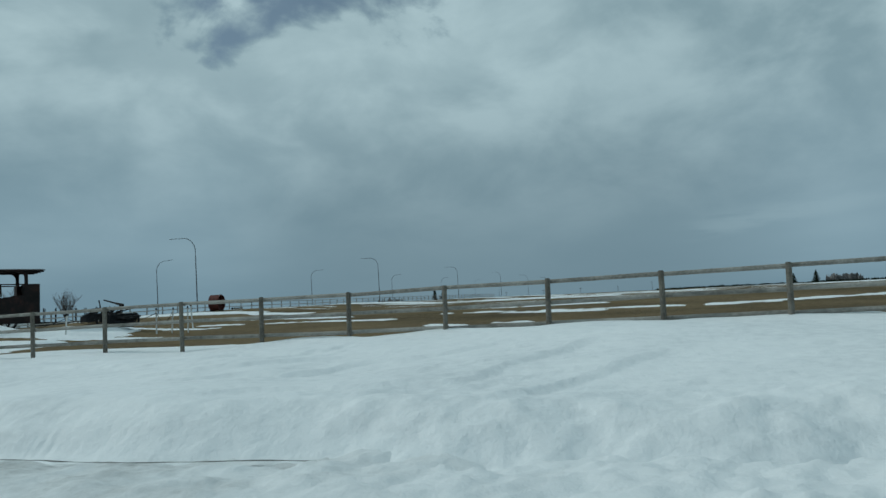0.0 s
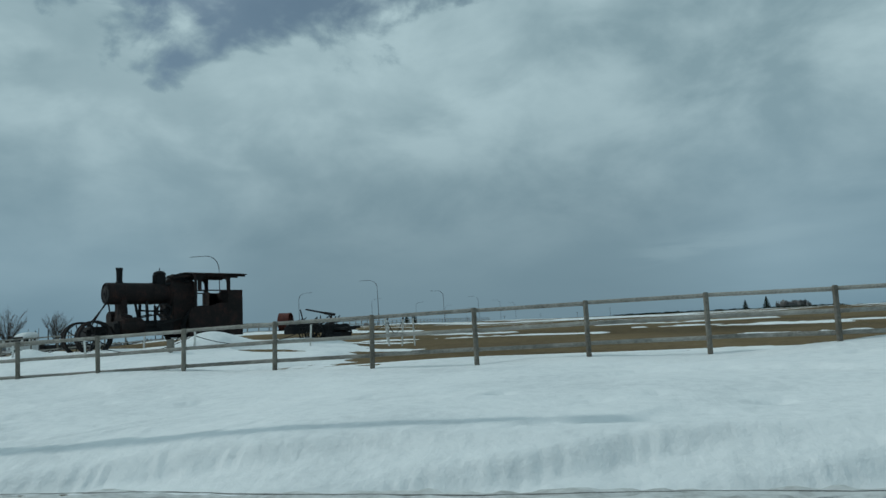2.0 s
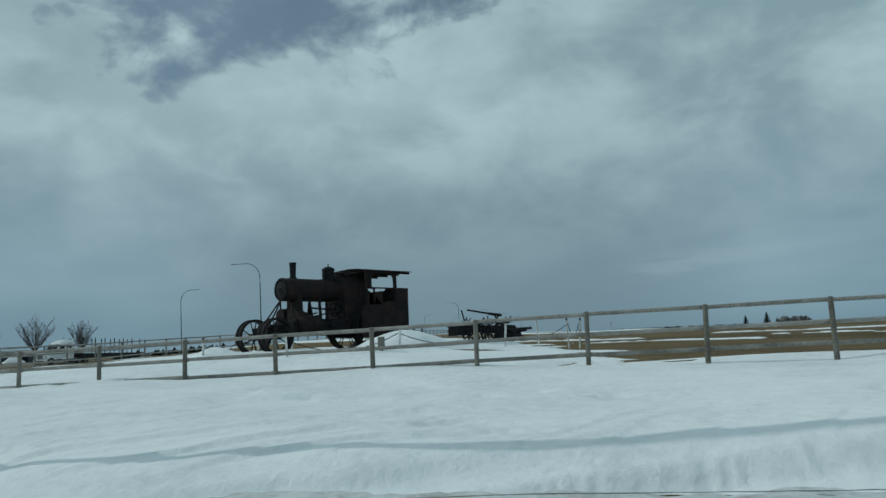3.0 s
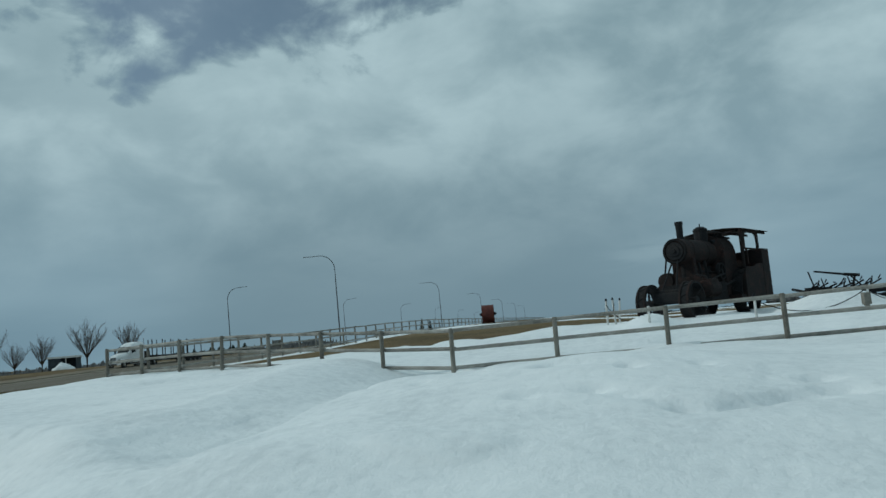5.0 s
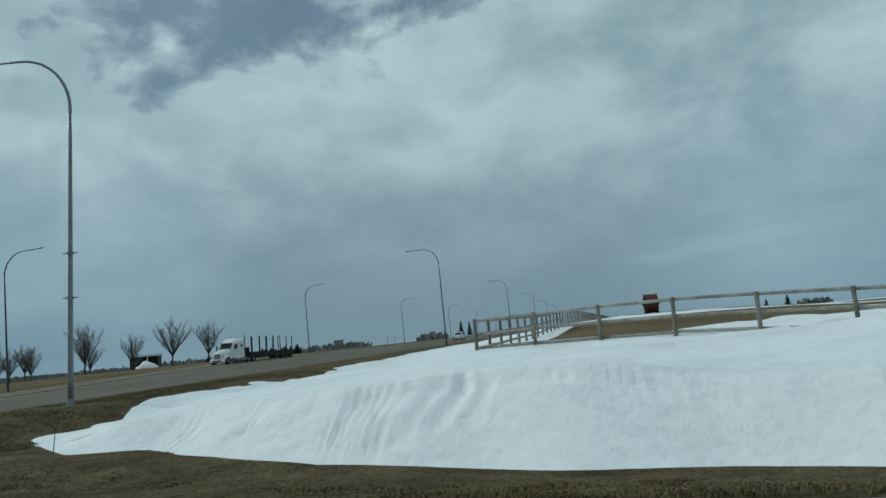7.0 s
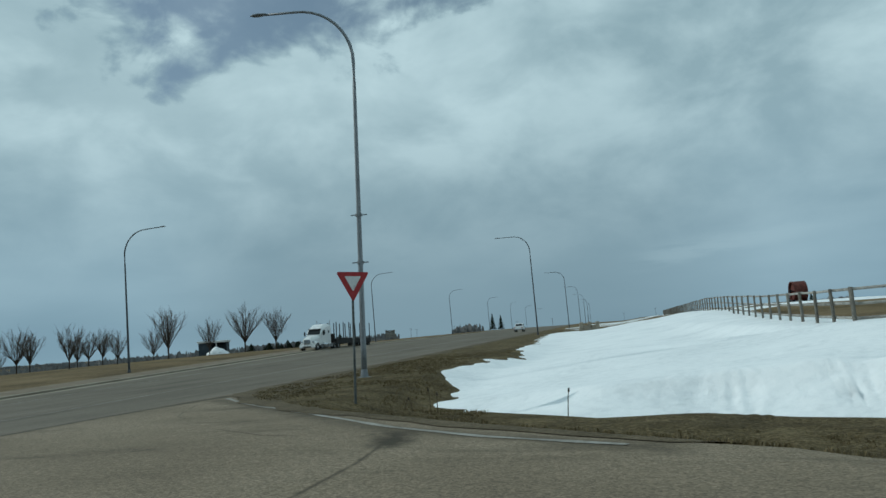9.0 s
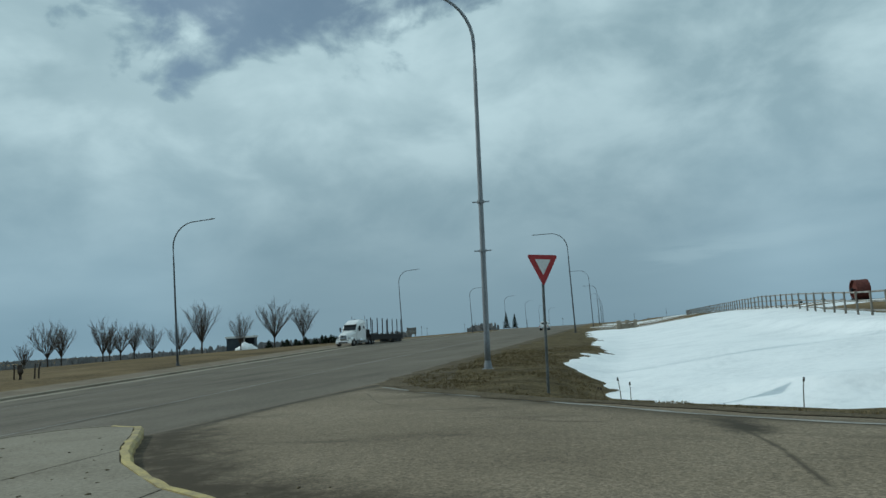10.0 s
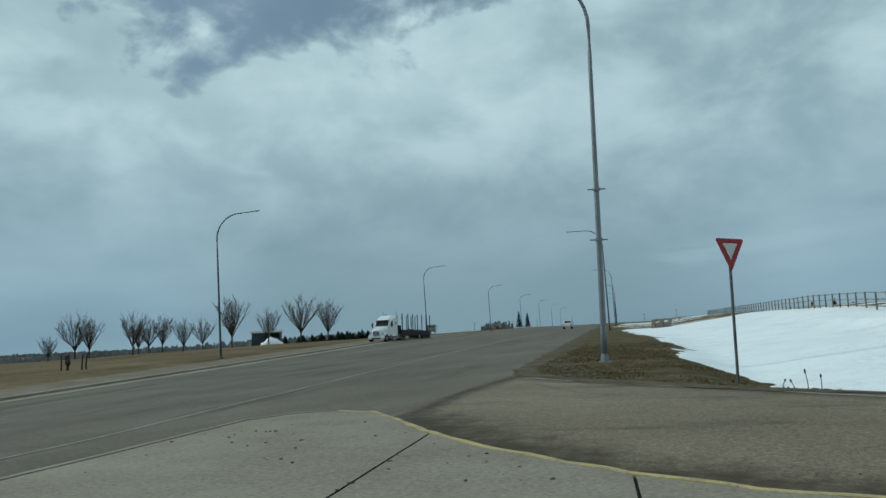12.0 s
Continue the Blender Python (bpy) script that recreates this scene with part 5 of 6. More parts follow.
# ---- white stakes with chain round the engine ----
M_STAKEW = grain("white_stake_paint", ((0.35, 0.35, 0.34), (0.62, 0.62, 0.60), (0.74, 0.74, 0.72)), 3.0, 0.7, bump=0.2, depth=0.004, local=True)
STAKES = [(-33.85, 22.3, 0.98), (-30.9, 22.35, 1.0), (-27.6, 23.6, 1.1), (-24.6, 26.6, 1.2), (-22.6, 30.0, 1.3), (-22.2, 30.6, 1.3), (-21.9, 31.4, 1.35), (-35.0, 27.0, 1.35), (-34.7, 27.8, 1.4),
          (-34.5, 30.5, 1.45), (-24.3, 35.0, 1.5)]
for k, (x, y, z) in enumerate(STAKES):
    st = thing("marker_stake", pose(x, y, z, random.uniform(-4, 4), random.uniform(-5, 5), 20 * k), "thin white-painted stake with dark tip in the snow", "stake", "marker stakes")
    bm = bmesh.new()
    rod(bm, (0, 0, -0.3), (0, 0, 0.92), 0.036, seg=8)
    part("stake_body", bm, M_STAKEW, st)
    bm = bmesh.new()
    rod(bm, (0, 0, 0.92), (0, 0, 1.02), 0.04, 0.03, seg=8)
    part("cap", bm, M_BLACK, st, "dark cap")
for a, b in ((1, 2), (2, 3), (3, 4), (4, 5), (7, 8), (0, 7)):
    pa, pb = (Vector(STAKES[i]) + Vector((0, 0, 0.8)) for i in (a, b))
    bm = bmesh.new()
    pts = [pa.lerp(pb, k / 10) - Vector((0, 0, 0.45 * 4 * (k / 10) * (1 - k / 10))) for k in range(11)]
    tube(bm, [p - pa for p in pts], [0.014] * 11, 5)
    ch = part("chain", bm, M_BLACK)
    ch.location = pa
    tagged(ch, "slack dark chain hung between the white stakes", "chain", "chains")
# small meter box in the snow by the stakes
mb = thing("meter_box", pose(-27.9, 22.7, 1.05, 0, 0, 10), "small weathered grey box on a stub post in snow", "box")
part("stub", box_bm(-0.05, 0.05, -0.05, 0.05, -0.3, 0.4), M_POST, mb)
part("case", box_bm(-0.1, 0.1, -0.09, 0.09, 0.4, 0.74, 0.02), M_POST, mb)

# ---- green lamp pole on its concrete footing ----
M_GREEN = grain("dark_green_paint", ((0.012, 0.035, 0.034), (0.018, 0.05, 0.047), (0.03, 0.068, 0.062)), 1.5, 0.55, 0.1, 0.4, bump=0.15, depth=0.003)
M_PLATE = plain("enamel_white", (0.62, 0.63, 0.62), 0.5)
M_INK = plain("sign_black", (0.02, 0.02, 0.02), 0.6)
M_SIGNGREEN = plain("sign_green", (0.02, 0.16, 0.11), 0.5)
gp = thing("lamp_pole", pose(-30.05, 8.75, -0.53, 0, 0, 40), "dark green square lamp pole on a round concrete footing", "lamp pole")
bm = bmesh.new()
rod(bm, (0, 0, -0.6), (0, 0, 0.65), 0.55, 0.55, 32)
rod(bm, (0, 0, 0.65), (0, 0, 0.68), 0.55, 0.52, 32)
part("footing", bm, M_CONCRETE, gp, "round weathered concrete footing")
part("base_cover", box_bm(-0.24, 0.24, -0.24, 0.24, 0.67, 0.83, 0.015), M_GREEN, gp)
part("pole", box_bm(-0.105, 0.105, -0.105, 0.105, 0.8, 11.4, 0.012), M_GREEN, gp)
bm = bmesh.new()
rod(bm, (0, 0, 11.36), (0.40, -0.34, 11.40), 0.04, 0.035, 8)
part("arm", bm, M_GREEN, gp)
head = part("lamp_head", box_bm(-0.32, 0.32, -0.17, 0.17, -0.07, 0.07, 0.04), M_GREEN, gp)
head.matrix_basis = pose(0.62, -0.52, 11.41, 0, 0, -40)
psign = part("sign_plate", box_bm(-0.1, 0.1, -0.124, -0.116, 2.5, 2.74, 0.004), M_PLATE, gp, "small white sign with a crossed-out letter")
bm = bmesh.new()
ring(bm, (0, -0.127, 2.625), (0, 1, 0), 0.088, 0.066, 0.004, 28)
r = bmesh.ops.create_cube(bm, size=1.0, matrix=Matrix.Translation((0, -0.127, 2.625)) @ Matrix.Rotation(radians(45), 4, "Y") @ Matrix.Diagonal((0.145, 0.004, 0.014, 1)))
part("ban_ring", bm, M_INK, psign)
cu = bpy.data.curves.new("letter", "FONT")
cu.body, cu.size, cu.extrude, cu.align_x = "P", 0.10, 0.001, "CENTER"
tmp = bpy.data.objects.new("letter", cu)
letter = new("letter", bpy.data.meshes.new_from_object(tmp))
bpy.data.objects.remove(tmp)
letter.data.materials.append(M_INK)
letter.parent, letter.matrix_basis = psign, pose(0, -0.1265, 2.59, 90, 0, 0)
part("green_plate", box_bm(-0.12, 0.12, -0.118, -0.112, 2.38, 2.48, 0.003), M_SIGNGREEN, gp, "narrow green sign plate")
part("green_box", box_bm(-0.18, -0.105, -0.1, 0.08, 2.38, 2.76, 0.01), M_GREEN, gp)

# ---- bare trees ----


def tree_mesh(height, seed, spread):
    """Limbs fan out of a short trunk and bend upwards, each with side twigs and fine sprays."""
    rnd = random.Random(seed)
    bm, twigs = bmesh.new(), bmesh.new()
    trunk_h = height * rnd.uniform(0.20, 0.25)

    def shoot(target, p, d, length, r0, r1, seg, up):
        pts, radii = [p], [r0]
        for k in range(4):
            d = (d + Vector((rnd.uniform(-1, 1), rnd.uniform(-1, 1), 0)) * 0.09 + Vector((0, 0, up))).normalized()
            p = p + d * length / 4
            pts.append(p), radii.append(r0 + (r1 - r0) * (k + 1) / 4)
        tube(target, pts, radii, seg)
        return pts, d

    tube(bm, [(0, 0, -0.3), (0, 0, trunk_h * 0.5), (rnd.uniform(-0.05, 0.05), 0, trunk_h * 1.05)], [height * 0.021, height * 0.016, height * 0.014], 8)
    n = 15
    for k in range(n):
        a = 2.399 * k + rnd.uniform(-0.3, 0.3)
        lean = (0.06 + 0.78 * math.sqrt(k / n)) * spread
        d = Vector((math.cos(a) * lean, math.sin(a) * lean, 1)).normalized()
        length = height * (0.68 - 0.16 * k / n) * rnd.uniform(0.86, 1.04)
        start = Vector((0, 0, trunk_h * rnd.uniform(0.75, 1.05)))
        pts, end = shoot(bm, start, d, length, height * 0.0095, 0.012, 5, 0.035)
        for q in range(11):
            t = 0.22 + 0.77 * q / 10
            i = min(3, int(t * 4))
            base = pts[i].lerp(pts[i + 1], t * 4 - i)
            along_ = (pts[i + 1] - pts[i]).normalized()
            b = rnd.uniform(0, math.tau)
            side = Vector((math.cos(b), math.sin(b), rnd.uniform(-0.1, 0.3)))
            tw, td = shoot(twigs, base, (along_ + side * rnd.uniform(0.4, 0.75)).normalized(), height * rnd.uniform(0.13, 0.21) * (1.2 - 0.5 * t), 0.022, 0.012, 3, 0.05)
            for w in range(5):
                c = rnd.uniform(0, math.tau)
                spray = Vector((math.cos(c), math.sin(c), 0.2)) * rnd.uniform(0.3, 0.6)
                i2 = 1 + w % 4
                shoot(twigs, tw[i2], (td + spray).normalized(), height * rnd.uniform(0.06, 0.11), 0.012, 0.007, 3, 0.05)
    return bm, twigs


M_TWIG = grain("twigs", ((0.065, 0.052, 0.046), (0.11, 0.09, 0.08), (0.155, 0.13, 0.115)), 3.0, 0.95, spec=0.1, bump=0)
TREES = [(-123.0, 114.5, 8.6, 0), (-123.7, 127.3, 8.2, 1), (-123.9, 104.9, 6.0, 2), (-123.5, 93.5, 7.8, 1), (-127.3, 87.5, 4.7, 2), (-152.7, 131.4, 7.0, 0), (-138.8, 99.0, 6.1, 1),
         (-136.9, 89.7, 6.5, 2), (-139.7, 97.0, 5.4, 0), (-140.0, 95.0, 5.0, 1), (-154.8, 99.0, 7.8, 0), (-150.4, 97.0, 6.7, 1), (-178.7, 119.2, 5.6, 2)]
kinds = []
for k, sp in enumerate((1.15, 0.85, 0.95)):
    trunk_bm, twig_bm = tree_mesh(8.0, 11 + k, sp)
    x, y, h, _ = next(t for t in TREES if t[3] == k)
    t = thing("bare_tree", pose(x, y, float(land(x, y))) @ Matrix.Scale(h / 8.0, 4), "leafless vase-shaped tree with fine upright twigs on dry grass", "tree", "bare trees")
    part("trunk", trunk_bm, M_BARK, t)
    part("crown", twig_bm, M_TWIG, t, "open crown of fine bare twigs")
    kinds.append(t)
done = set()
for i, (x, y, h, k) in enumerate(TREES):
    if k not in done:
        done.add(k)
        continue
    m = pose(x, y, float(land(x, y)), 0, 0, 47 * i)
    c = copy_thing(kinds[k], m)
    c.scale = (h / 8.0,) * 3

# ---- semi truck with a stake trailer ----
M_WHITE = grain("white_lacquer", ((0.62, 0.63, 0.63), (0.74, 0.75, 0.75), (0.8, 0.8, 0.8)), 1.0, 0.35, spec=0.5, bump=0, local=True)
M_GLASS = plain("dark_glass", (0.01, 0.012, 0.014), 0.15, 0, 0.3)
M_TYRE = grain("tyre_rubber", ((0.012, 0.012, 0.012), (0.02, 0.02, 0.02), (0.032, 0.031, 0.03)), 4.0, 0.85, bump=0.3, depth=0.01)
M_CHROME = plain("chrome", (0.62, 0.63, 0.64), 0.2, 1.0)
M_SKIRT = grain("skirt_grey", ((0.10, 0.105, 0.11), (0.16, 0.165, 0.17), (0.24, 0.245, 0.25)), 1.0, 0.5, bump=0, local=True)
M_DARK = grain("dark_steel", ((0.012, 0.012, 0.014), (0.022, 0.021, 0.021), (0.04, 0.034, 0.03)), 2.0, 0.7, 0.2, bump=0.2, depth=0.005)


def road_wheel(parent, x, y, r, w):
    bm = bmesh.new()
    ring(bm, (0, 0, 0), (0, 1, 0), r, r * 0.55, w, 24)
    bmesh.ops.bevel(bm, geom=[e for e in bm.edges if e.calc_face_angle(0) > 1.0], offset=0.03, segments=1, affect="EDGES")
    tyre = part("wheel", bm, M_TYRE, parent)
    tyre.location = (x, y, r)
    bm = bmesh.new()
    rod(bm, (0, -w * 0.38, 0), (0, w * 0.38, 0), r * 0.56, seg=20)
    rod(bm, (0, -w * 0.5, 0), (0, w * 0.5, 0), r * 0.2, seg=12)
    part("rim", bm, M_CHROME, tyre)


def loft(sections):
    """A closed body through sections of the same number of points."""
    bm = bmesh.new()
    rows = [[bm.verts.new(p) for p in s] for s in sections]
    n = len(rows[0])
    for r0, r1 in zip(rows, rows[1:]):
        for k in range(n):
            bm.faces.new((r0[k], r0[(k + 1) % n], r1[(k + 1) % n], r1[k]))
    bm.faces.new(rows[0]), bm.faces.new(rows[-1])
    bmesh.ops.recalc_face_normals(bm, faces=bm.faces)
    return bm


def slab(x, w, z0, z1, c=0.12):
    """A cross-section at x with cut corners above."""
    return [(x, -w, z0), (x, w, z0), (x, w, z1 - c), (x, w - c, z1), (x, -w + c, z1), (x, -w, z1 - c)]


truck_z = float(land(-101.1, 92)) + 0.03
TRUCK = pose(-100.9, 91.3, truck_z, 0, -0.6, -90.5)
truck = thing("semi_truck", TRUCK, "white sleeper-cab semi truck parked at the kerb", "truck")
part("hood", loft([slab(0.38, 0.55, 0.80, 1.48, 0.2), slab(0.15, 0.74, 0.74, 1.66, 0.24), slab(-0.5, 0.86, 0.7, 1.80, 0.26), slab(-1.7, 0.99, 0.7, 2.02, 0.26)]), M_WHITE, truck)
part("cab", loft([slab(-1.65, 1.02, 0.8, 2.08, 0.12), slab(-2.25, 1.07, 0.8, 2.90, 0.25), slab(-2.7, 1.11, 0.8, 3.22, 0.34), slab(-3.4, 1.14, 0.8, 3.46, 0.38), slab(-4.3, 1.15, 0.8, 3.56, 0.36), slab(-4.9, 1.13, 0.8, 3.50, 0.34)]), M_WHITE, truck)
part("sun_visor", loft([[(-2.06, -0.92, 2.80), (-2.06, 0.92, 2.80), (-2.26, 0.94, 2.90), (-2.26, -0.94, 2.90)], [(-1.98, -0.92, 2.74), (-1.98, 0.92, 2.74), (-2.2, 0.94, 2.86), (-2.2, -0.94, 2.86)]]), M_DARK, truck, "dark sun visor")
part("air_intake", box_bm(0.42, 0.53, -0.62, 0.62, 0.42, 0.58, 0.02), M_DARK, truck)
part("windscreen", loft([[(-1.68, -0.9, 2.1), (-1.68, 0.9, 2.1), (-2.2, 0.86, 2.78), (-2.2, -0.86, 2.78)], [(-1.64, -0.9, 2.12), (-1.64, 0.9, 2.12), (-2.16, 0.86, 2.80), (-2.16, -0.86, 2.80)]]), M_GLASS, truck, "dark windscreen")
for y in (-1.13, 1.13):
    part("side_window", box_bm(-3.0, -2.35, y - 0.02, y + 0.02, 2.1, 2.7, 0.01), M_GLASS, truck)
    part("side_window", box_bm(-4.4, -3.9, y - 0.03, y + 0.03, 2.3, 2.65, 0.01), M_GLASS, truck)
    bm = box_bm(-1.95, -1.85, y * 1.22 - 0.1, y * 1.22 + 0.1, 1.95, 2.55, 0.03)
    rod(bm, (-1.9, y * 0.9, 2.3), (-1.9, y * 1.22, 2.3), 0.02, seg=6)
    part("mirror", bm, M_DARK, truck)
    part("fender", loft([slab(0.2, 0.24, 0.72, 0.98, 0.1), slab(-0.35, 0.26, 0.98, 1.2, 0.1), slab(-1.0, 0.26, 0.75, 1.0, 0.1)]), M_WHITE, truck).location = (0, y * 0.8, 0)
    part("side_skirt", box_bm(-5.6, -1.75, y * 0.95 - 0.05, y * 0.95 + 0.05, 0.42, 0.82, 0.03), M_SKIRT, truck, "grey side skirt with steps")
    part("headlight", box_bm(0.12, 0.3, y * 0.72 - 0.14, y * 0.72 + 0.14, 1.02, 1.22, 0.04), M_CHROME, truck)
    road_wheel(truck, -0.5, y * 0.9, 0.5, 0.3)
    bm = bmesh.new()
    rod(bm, (-5.1, y * 0.85, 0.9), (-5.1, y * 0.85, 4.1), 0.07, seg=10)
    part("exhaust_stack", bm, M_CHROME, truck)
    bm = bmesh.new()
    rod(bm, (-2.2, y * 0.85, 0.75), (-3.6, y * 0.85, 0.75), 0.3, seg=16)
    part("fuel_tank", bm, M_CHROME, truck)
    for x in (-6.2, -7.5):
        road_wheel(truck, x, y * 0.82, 0.5, 0.55)
gr = part("grille", box_bm(0.30, 0.44, -0.46, 0.46, 0.84, 1.44, 0.05), M_CHROME, truck, "chrome grille with dark bars")
for k in range(6):
    part("grille_bar", box_bm(0.43, 0.46, -0.42, 0.42, 0.89 + 0.092 * k, 0.95 + 0.092 * k, 0.006), M_DARK, gr)
bm = box_bm(0.2, 0.5, -1.1, 1.1, 0.38, 0.72, 0.08)
part("bumper", bm, M_WHITE, truck)
part("chassis", box_bm(-8.2, -0.2, -0.45, 0.45, 0.62, 0.9, 0.02), M_DARK, truck)
trailer = thing("stake_trailer", TRUCK @ pose(-7.0, 0, 0), "long dark flat log trailer with tall steel stakes", "trailer")
bm = box_bm(-13.6, 0.6, -0.35, 0.35, 1.0, 1.35, 0.02)
for x in (0.3, -2.6, -5.4, -8.2, -11.0, -13.2):
    box_bm(x - 0.12, x + 0.12, -1.25, 1.25, 1.3, 1.55, 0.02, bm)
part("trailer_bed", bm, M_DARK, trailer)
part("headboard", box_bm(0.75, 0.85, -1.2, 1.2, 1.2, 2.2, 0.02), M_DARK, trailer)
for y in (-1.2, 1.2):
    part("side_rail", box_bm(-13.5, 0.5, y - 0.06, y + 0.06, 0.85, 1.55, 0.02), M_DARK, trailer)
for x in (0.2, -2.4, -4.6, -6.8, -9.0, -11.2, -13.2):
    for y in (-1.2, 1.2):
        part("stake", box_bm(x - 0.06, x + 0.06, y - 0.05, y + 0.05, 1.5, 3.85, 0.01), M_DARK, trailer)
for x in (-10.2, -11.5, -12.8):
    for y in (-0.9, 0.9):
        road_wheel(trailer, x, y, 0.5, 0.55)

# ---- pickup on the road ----
pick_z = float(land(-83.5, 164)) + 0.03
pickup = thing("pickup_truck", pose(-83.2, 164, pick_z, 0, 0, 92), "white four-door pickup truck on the road", "pickup")
part("lower_body", loft([slab(-2.85, 0.92, 0.5, 1.12, 0.08), slab(0.9, 0.96, 0.48, 1.15, 0.08), slab(2.3, 0.94, 0.5, 1.12, 0.12), slab(2.85, 0.84, 0.55, 1.0, 0.14)]), M_WHITE, pickup)
part("cabin", loft([slab(-1.1, 0.86, 1.1, 1.2, 0.05), slab(-0.85, 0.8, 1.1, 1.88, 0.12), slab(0.75, 0.8, 1.1, 1.9, 0.12), slab(1.5, 0.88, 1.1, 1.2, 0.05)]), M_WHITE, pickup)
part("rear_window", box_bm(-1.06, -0.92, -0.66, 0.66, 1.3, 1.72, 0.02), M_GLASS, pickup)
for y in (-0.83, 0.83):
    part("side_window", box_bm(-0.75, 0.75, y - 0.02, y + 0.02, 1.3, 1.74, 0.02), M_GLASS, pickup)
    part("tail_light", box_bm(-2.9, -2.84, y - 0.08, y + 0.08, 0.75, 1.05, 0.01), plain("tail_red", (0.3, 0.02, 0.02)), pickup)
    for x in (-1.75, 1.75):
        road_wheel(pickup, x, y, 0.4, 0.26)
part("rear_bumper", box_bm(-3.0, -2.84, -0.9, 0.9, 0.48, 0.66, 0.03), M_CHROME, pickup)

# ---- roadside shelter, snow pile, sign board ----
M_SHEDW = grain("dark_blue_cladding", ((0.02, 0.03, 0.04), (0.035, 0.05, 0.062), (0.055, 0.07, 0.085)), 1.2, 0.6, bump=0.2, depth=0.005)
sx, sy = -133.2, 121.6
shelter = thing("shelter", pose(sx, sy, float(land(sx, sy)), 0, 0, 18), "dark roadside shelter with open bays and pale roof edge", "shelter")
part("back_wall", box_bm(-2.5, 2.5, 1.1, 1.2, 0, 2.3), M_SHEDW, shelter)
for x in (-2.5, 2.4):
    part("side_wall", box_bm(x, x + 0.1, -1.1, 1.1, 0, 2.3), M_SHEDW, shelter)
part("front_panel", box_bm(-2.4, -0.2, -1.15, -1.07, 0, 2.3), M_SHEDW, shelter)
part("corner_post", box_bm(0.55, 0.72, -1.15, -1.0, 0, 2.3), M_PLATE, shelter)
part("roof", box_bm(-2.7, 2.7, -1.35, 1.35, 2.2, 2.55, 0.03), M_PLATE, shelter, "pale flat roof")
px, py = -129.8, 117.0
pile = bmesh.new()
bmesh.ops.create_uvsphere(pile, u_segments=28, v_segments=14, radius=1.0)
for v in pile.verts:
    k = 1 + 0.18 * noise.noise(v.co * 2.2) + 0.06 * noise.noise(v.co * 6)
    v.co = Vector((v.co.x * 2.0 * k, v.co.y * 1.7 * k, max(-0.2, v.co.z) * 1.35 * k * (1 - 0.55 * abs(v.co.x))))
sp = part("snow_pile", pile, M_SNOW, smooth=True)
sp.location = (px, py, float(land(px, py)) - 0.05)
tagged(sp, "ploughed heap of old white snow on grass", "snow pile")
bx, by = -121.4, 188.5
board = thing("notice_board", pose(bx, by, float(land(bx, by)), 0, 0, 35), "brown timber notice board on two posts", "notice board")
for x in (-1.05, 1.05):
    part("post", box_bm(x - 0.1, x + 0.1, -0.1, 0.1, -0.3, 2.6, 0.01), M_POST, board)
for k in range(6):
    part("plank", box_bm(-1.3, 1.3, -0.16, -0.1, 0.7 + 0.3 * k, 0.98 + 0.3 * k, 0.01), M_POST, board)

# ---- block stack by the ditch ----
cx, cy = -64.9, 104.5
stack = thing("block_stack", pose(cx, cy, float(land(cx, cy)), 0, 0, 10), "low stack of grey weathered concrete blocks in snow", "blocks")
for i in range(5):
    for j in range(2 if i % 2 else 3):
        b = part("block", box_bm(-0.26, 0.26, -0.3, 0.3, 0, 0.42, 0.04), M_CONCRETE, stack)
        b.matrix_basis = pose(-1.1 + 0.55 * i + 0.05 * j, random.uniform(-0.1, 0.1), 0.43 * j, random.uniform(-3, 3), random.uniform(-3, 3), random.uniform(-8, 8))

# ---- conifers and far woods ----


def conifer_mesh(h, seed):
    rnd = random.Random(seed)
    bm = bmesh.new()
    layers = 11
    for k in range(layers):
        z0 = h * (0.08 + 0.9 * k / layers)
        r = h * 0.24 * (1 - k / layers) ** 0.85 + 0.05
        n = 11
        for i in range(n):
            a = math.tau * (i + rnd.random()) / n
            rr = r * rnd.uniform(0.75, 1.15)
            dz = -h * 0.035 * rnd.uniform(0.6, 1.4)
            w = 0.28 * r + 0.03
            p = Vector((0, 0, z0 + h * 0.06))
            tip = Vector((rr * math.cos(a), rr * math.sin(a), z0 + dz))
            s_ = Vector((-math.sin(a), math.cos(a), 0)) * w
            mid = p.lerp(tip, 0.55)
            vs = [bm.verts.new(q) for q in (p, mid + s_, tip, mid - s_)]
            lower = bm.verts.new(mid - Vector((0, 0, h * 0.05)))
            for f in ((0, 1, 2), (0, 2, 3)):
                bm.faces.new([vs[j] for j in f])
            for e in ((0, 1), (1, 2), (2, 3), (3, 0)):
                bm.faces.new((vs[e[1]], vs[e[0]], lower))
    return bm


M_CONIFER = grain("conifer_needles", ((0.008, 0.014, 0.009), (0.016, 0.026, 0.016), (0.03, 0.04, 0.025)), 1.5, 0.9, spec=0.1, bump=0)


